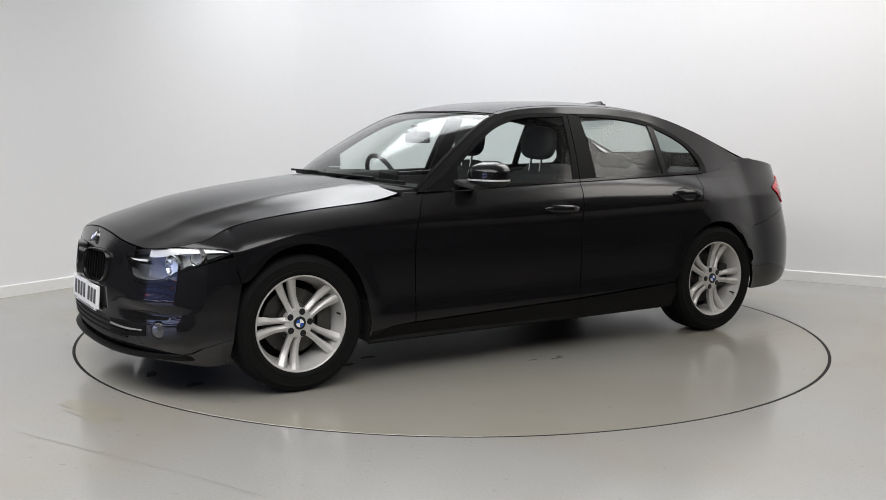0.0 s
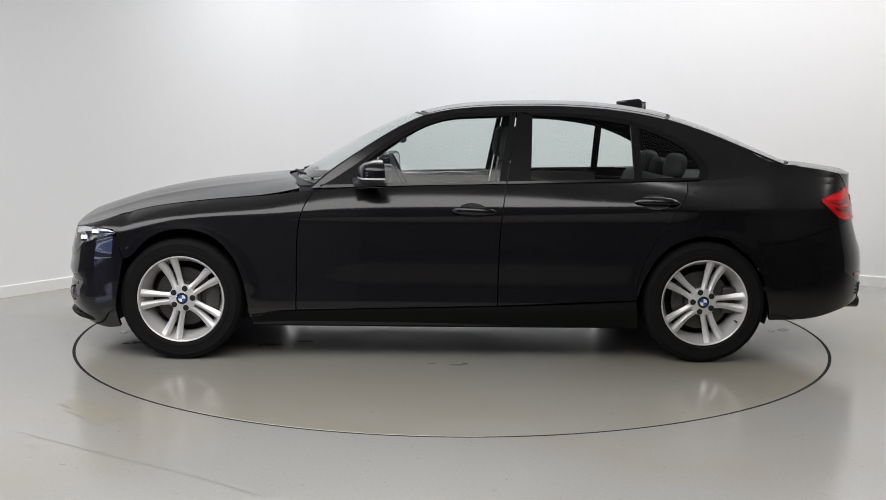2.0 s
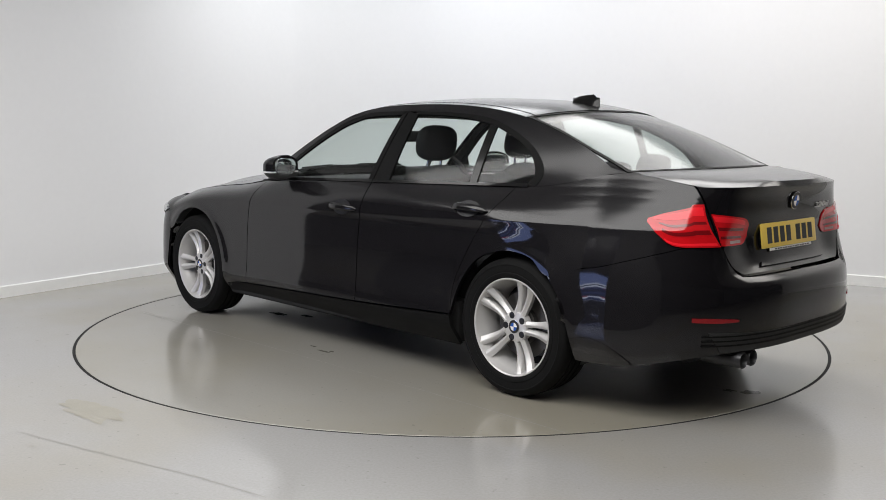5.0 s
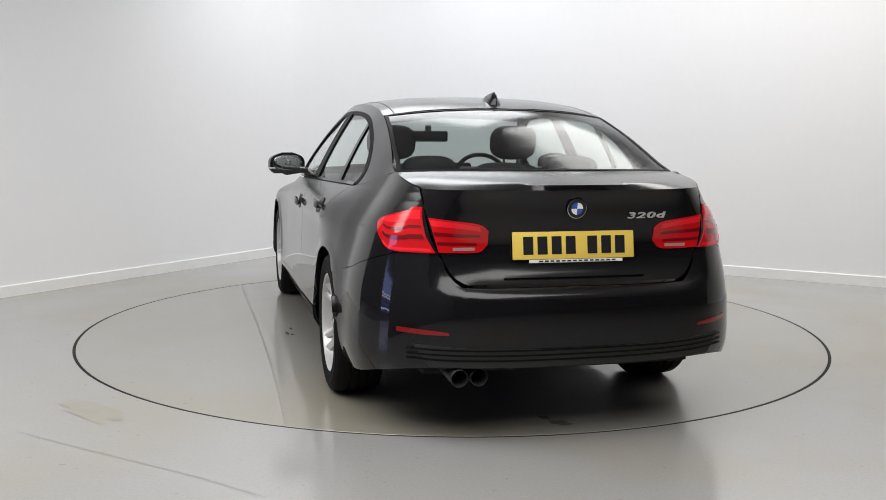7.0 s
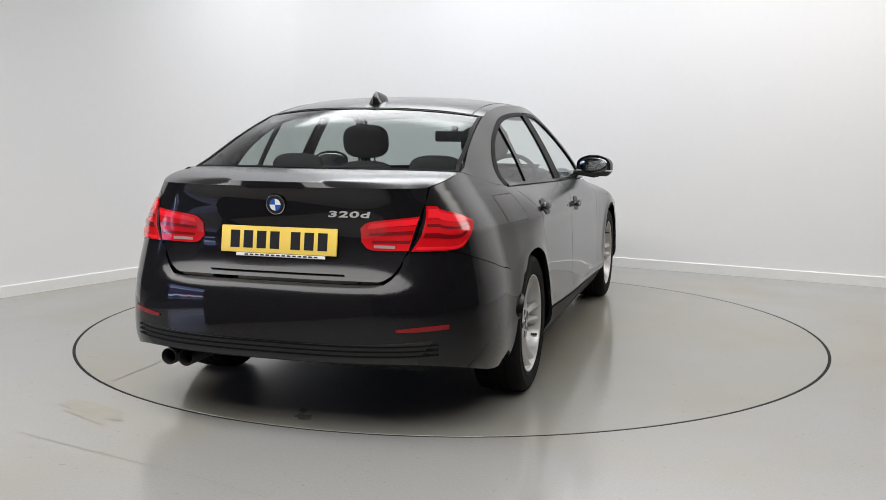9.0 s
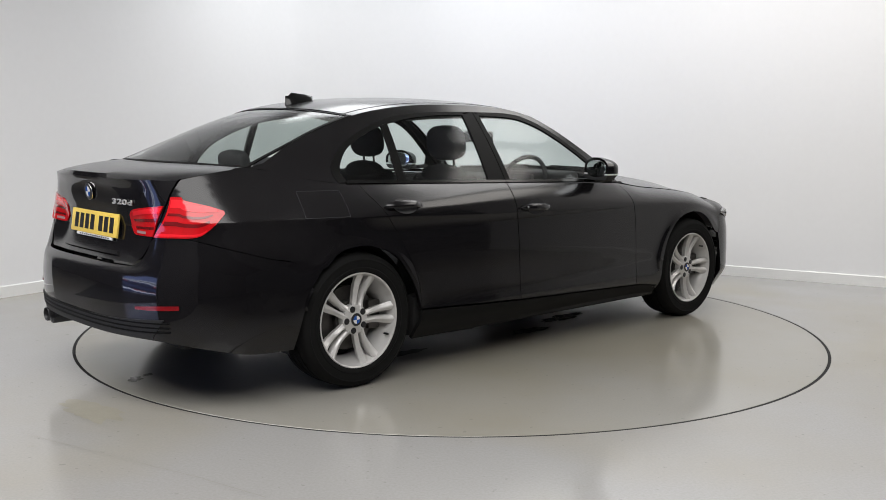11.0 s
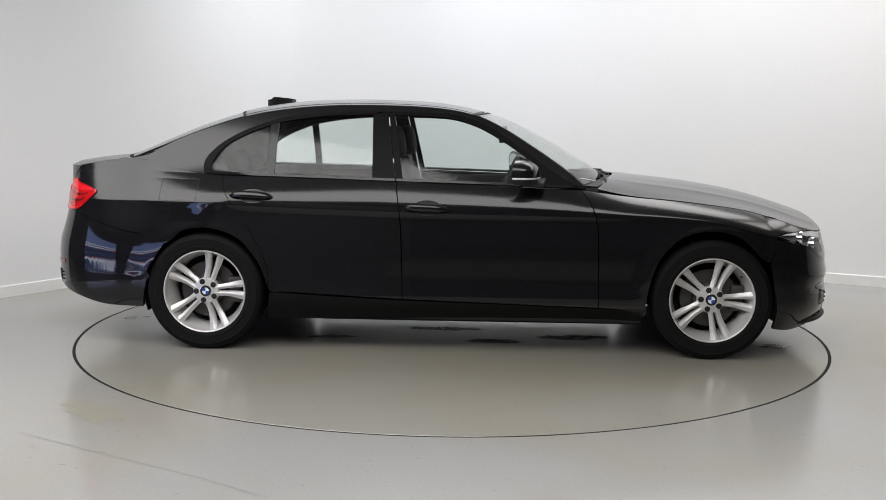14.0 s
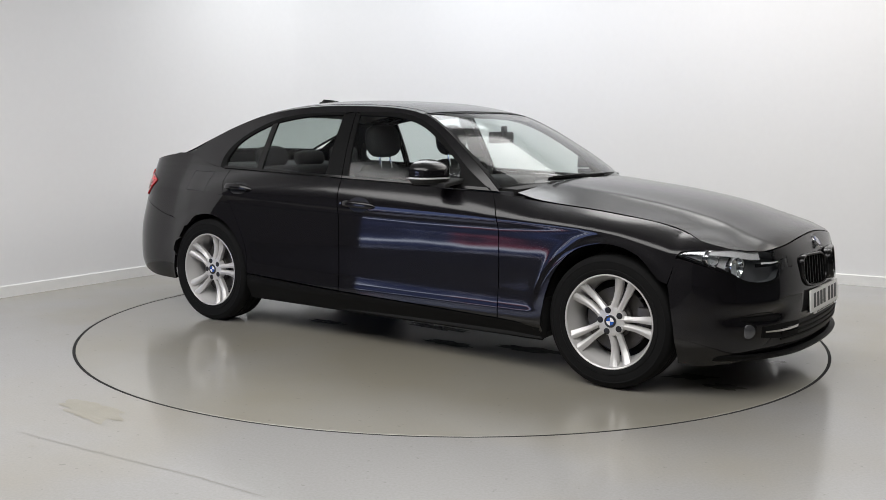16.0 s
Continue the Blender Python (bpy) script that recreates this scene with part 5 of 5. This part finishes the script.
# kidney grille
for s in (1, -1):
    root = under(new("grille"), CAR)
    yc, zc = s * 0.172, 0.580
    m = Matrix.Translation(CAR_SHIFT) @ Matrix.Translation((x_front(yc, zc) + 0.006, yc, zc)) @ pose(0, 0, 0, 0, -7, s * 11) @ Matrix(((0, 0, 1, 0), (1, 0, 0, 0), (0, 1, 0, 0), (0, 0, 0, 1)))
    oc = []
    for i in range(40):
        a = 2 * math.pi * i / 40
        c, q = math.cos(a), math.sin(a)
        w = 0.128 + 0.010 * q
        oc.append((w * math.copysign(abs(c) ** 0.55, c) + s * 0.006 * q, 0.082 * math.copysign(abs(q) ** 0.62, q)))
    # black sheet colours in the shade behind the slats; no opening is cut
    part("backing", prism_bm(oc, 0.002, m @ pose(0, 0, -0.004)), M_INK, root)
    bm = bmesh.new()
    loops = []
    for k, h in ((1.0, -0.02), (1.0, 0.012), (0.97, 0.019), (0.92, 0.017), (0.90, 0.008), (0.89, -0.004)):
        loops.append([bm.verts.new((x * k, y * (k - (1 - k) * 0.6), h)) for x, y in oc])
    for a, b in zip(loops, loops[1:]):
        for i in range(40):
            bm.faces.new((a[i], a[(i + 1) % 40], b[(i + 1) % 40], b[i]))
    bmesh.ops.transform(bm, matrix=m, verts=bm.verts)
    part("frame", bm, M_GLOSS, root, "gloss black surround")
    for i in range(8):
        x = -0.098 + 0.028 * i
        hgt = 0.066 * (1 - (abs(x) / 0.135) ** 4) ** 0.5
        part("slat", box_bm(x - 0.004, x + 0.004, -hgt, hgt, -0.003, 0.009, 0.002, 1, m), M_GLOSS, root)


def plate(front):
    root = under(new("number_plate"), CAR, "white front number plate with dark marks" if front else "yellow rear number plate with dark marks")
    if front:
        base = Matrix.Translation(CAR_SHIFT) @ pose(0.783, 0, 0.428, 0, -4, 0) @ Matrix(((0, 0, 1, 0), (1, 0, 0, 0), (0, 1, 0, 0), (0, 0, 0, 1)))
    else:
        base = Matrix.Translation(CAR_SHIFT) @ pose(-3.728, 0, 0.793, 0, -8, 180) @ Matrix(((0, 0, 1, 0), (1, 0, 0, 0), (0, 1, 0, 0), (0, 0, 0, 1)))
    part("plate", box_bm(-0.26, 0.26, -0.0555, 0.0555, -0.006, 0.004, 0.004, 2, base), M_WHITE if front else M_YELLOW, root)
    for x in (-0.195, -0.135, -0.075, -0.015, 0.078, 0.138, 0.198):
        part("mark", box_bm(x - 0.021, x + 0.021, -0.036, 0.036, 0.0042, 0.0050, 0, 2, base), M_INK, root)
    part("strip", box_bm(-0.19, 0.21, -0.070, -0.0565, -0.006, 0.002, 0.002, 1, base), M_WHITE, root)
    for k in range(14):
        part("small_mark", box_bm(-0.15 + 0.024 * k, -0.134 + 0.024 * k, -0.066, -0.060, 0.0022, 0.0028, 0, 1, base), M_INK, root)
    if front:
        part("bracket", box_bm(-0.2, 0.2, -0.05, 0.05, -0.05, -0.006, 0.01, 2, base), M_PLASTIC, root)
    else:
        part("backing", box_bm(-0.25, 0.25, -0.05, 0.05, -0.03, -0.005, 0.01, 2, base), M_GLOSS, root)


plate(True)
plate(False)
roundel(CAR, 0.041, 0.0, "badge", Matrix.Translation(CAR_SHIFT) @ pose(-3.748, 0, 0.942, -7, 0, 90))
roundel(CAR, 0.041, 0.0, "badge", Matrix.Translation(CAR_SHIFT) @ pose(0.728, 0, 0.700, 38, 0, -90))
# model lettering as plain bright shapes
def lettering():
    data = bpy.data.curves.new("model_lettering", "FONT")
    data.body, data.size, data.extrude, data.shear, data.offset = "320d", 0.034, 0.0022, 0.12, 0.0008
    data.space_character = 1.12
    data.materials.append(M_ALLOY)
    ob = under(new("model_lettering", data), LIDOB, "bright raised lettering")
    a, b = Vector((x_rear(0.222, 0.91), -0.222, 0.899)), Vector((x_rear(0.40, 0.91), -0.40, 0.899))
    ex = (b - a).normalized()
    ez = ex.cross(Vector((-0.16, 0, 1)).normalized()).normalized()
    ey = ez.cross(ex)
    m = Matrix((ex * 2.35, ey, ez)).transposed().to_4x4()
    ob.matrix_basis = Matrix.Translation(a + CAR_SHIFT + ez * 0.004) @ m


lettering()

# roof fin
fin = bmesh.new()
rings = []
for i in range(10):
    t = i / 9
    x = -2.46 - 0.18 * t
    h = 0.036 * min(t / 0.86, 1) ** 0.8 * (1 if t < 0.87 else 0.55)
    w = 0.034 * (1 - (2 * t - 1) ** 4) ** 0.5 + 0.002
    z = 1.412 - 0.022 * t
    rings.append([fin.verts.new((x, yy, zz)) for k, (yy, zz) in enumerate(((-w, z - 0.02), (-w * 0.55, z + 0.006), (-w * 0.25, z + 0.006 + h * 0.7), (0, z + h + 0.008), (w * 0.25, z + 0.006 + h * 0.7), (w * 0.55, z + 0.006), (w, z - 0.02)))])
for i in range(9):
    for k in range(6):
        fin.faces.new((rings[i][k], rings[i][k + 1], rings[i + 1][k + 1], rings[i + 1][k]))
fin.faces.new(rings[0]), fin.faces.new(rings[-1])
car_part("roof_aerial", fin, M_GLOSS, CAR, "black shark-fin aerial")

# cowl and wipers
rows = []
for k in range(25):
    q = k / 12 - 1
    g = 1 - abs(q) ** 2.2
    a, b = np.array((-0.625 + 0.145 * g, 0.70 * q, 0.934 + 0.034 * g)), np.array((-0.715 + 0.19 * g, 0.755 * q, 0.944 + 0.030 * g))
    rows.append([a * (1 - v) + b * v for v in (0, 0.5, 1)])
skin("cowl", rows, M_PLASTIC, CAR, gap=0, depth=0.03, outward=(0, 0, 1))
for y0, y1, x0, x1 in ((-0.45, 0.16, -0.575, -0.545), (0.12, 0.66, -0.55, -0.685)):
    w = under(new("wiper"), CAR)
    a, b = Vector((x0, y0, 0.982)), Vector((x1, y1, 0.986 if y1 < 0.5 else 0.966))
    d = (b - a)
    m = Matrix.Translation((a + b) / 2 + CAR_SHIFT) @ d.to_track_quat("Y", "Z").to_matrix().to_4x4()
    part("blade", box_bm(-0.008, 0.008, -d.length / 2, d.length / 2, -0.010, 0.010, 0.004, 2, m), M_TRIM, w)
    part("arm", box_bm(-0.012, 0.004, -d.length / 2, d.length * 0.1, 0.006, 0.018, 0.004, 2, m @ pose(0.02, 0, 0, 0, 0, 3)), M_TRIM, w)


# ---- turning ----
ANGLES = [(0.0, 213.1), (0.5, 204.9), (1.0, 196.75), (1.5, 188.75), (2.0, 180.85), (2.5, 173.05), (3.0, 165.3), (3.5, 157.7), (4.0, 150.1), (4.5, 142.6), (5.0, 135.05),
          (5.5, 127.5), (6.0, 119.95), (6.5, 112.3), (7.0, 104.6), (7.5, 96.95), (8.0, 89.2), (8.5, 81.5), (9.0, 73.8), (9.5, 66.1), (10.0, 58.4), (10.5, 50.8),
          (11.0, 43.2), (11.5, 35.65), (12.0, 28.05), (12.5, 20.4), (13.0, 12.7), (13.5, 5.0), (14.0, -2.7), (14.5, -10.45), (15.0, -18.25), (15.5, -26.2), (16.0, -34.4)]


def motions():
    rows = [(t, pose(0, 0, 0, 0, 0, a)) for t, a in ANGLES]
    walk(CAR, rows)
    walk(TABLE, rows)


motions()
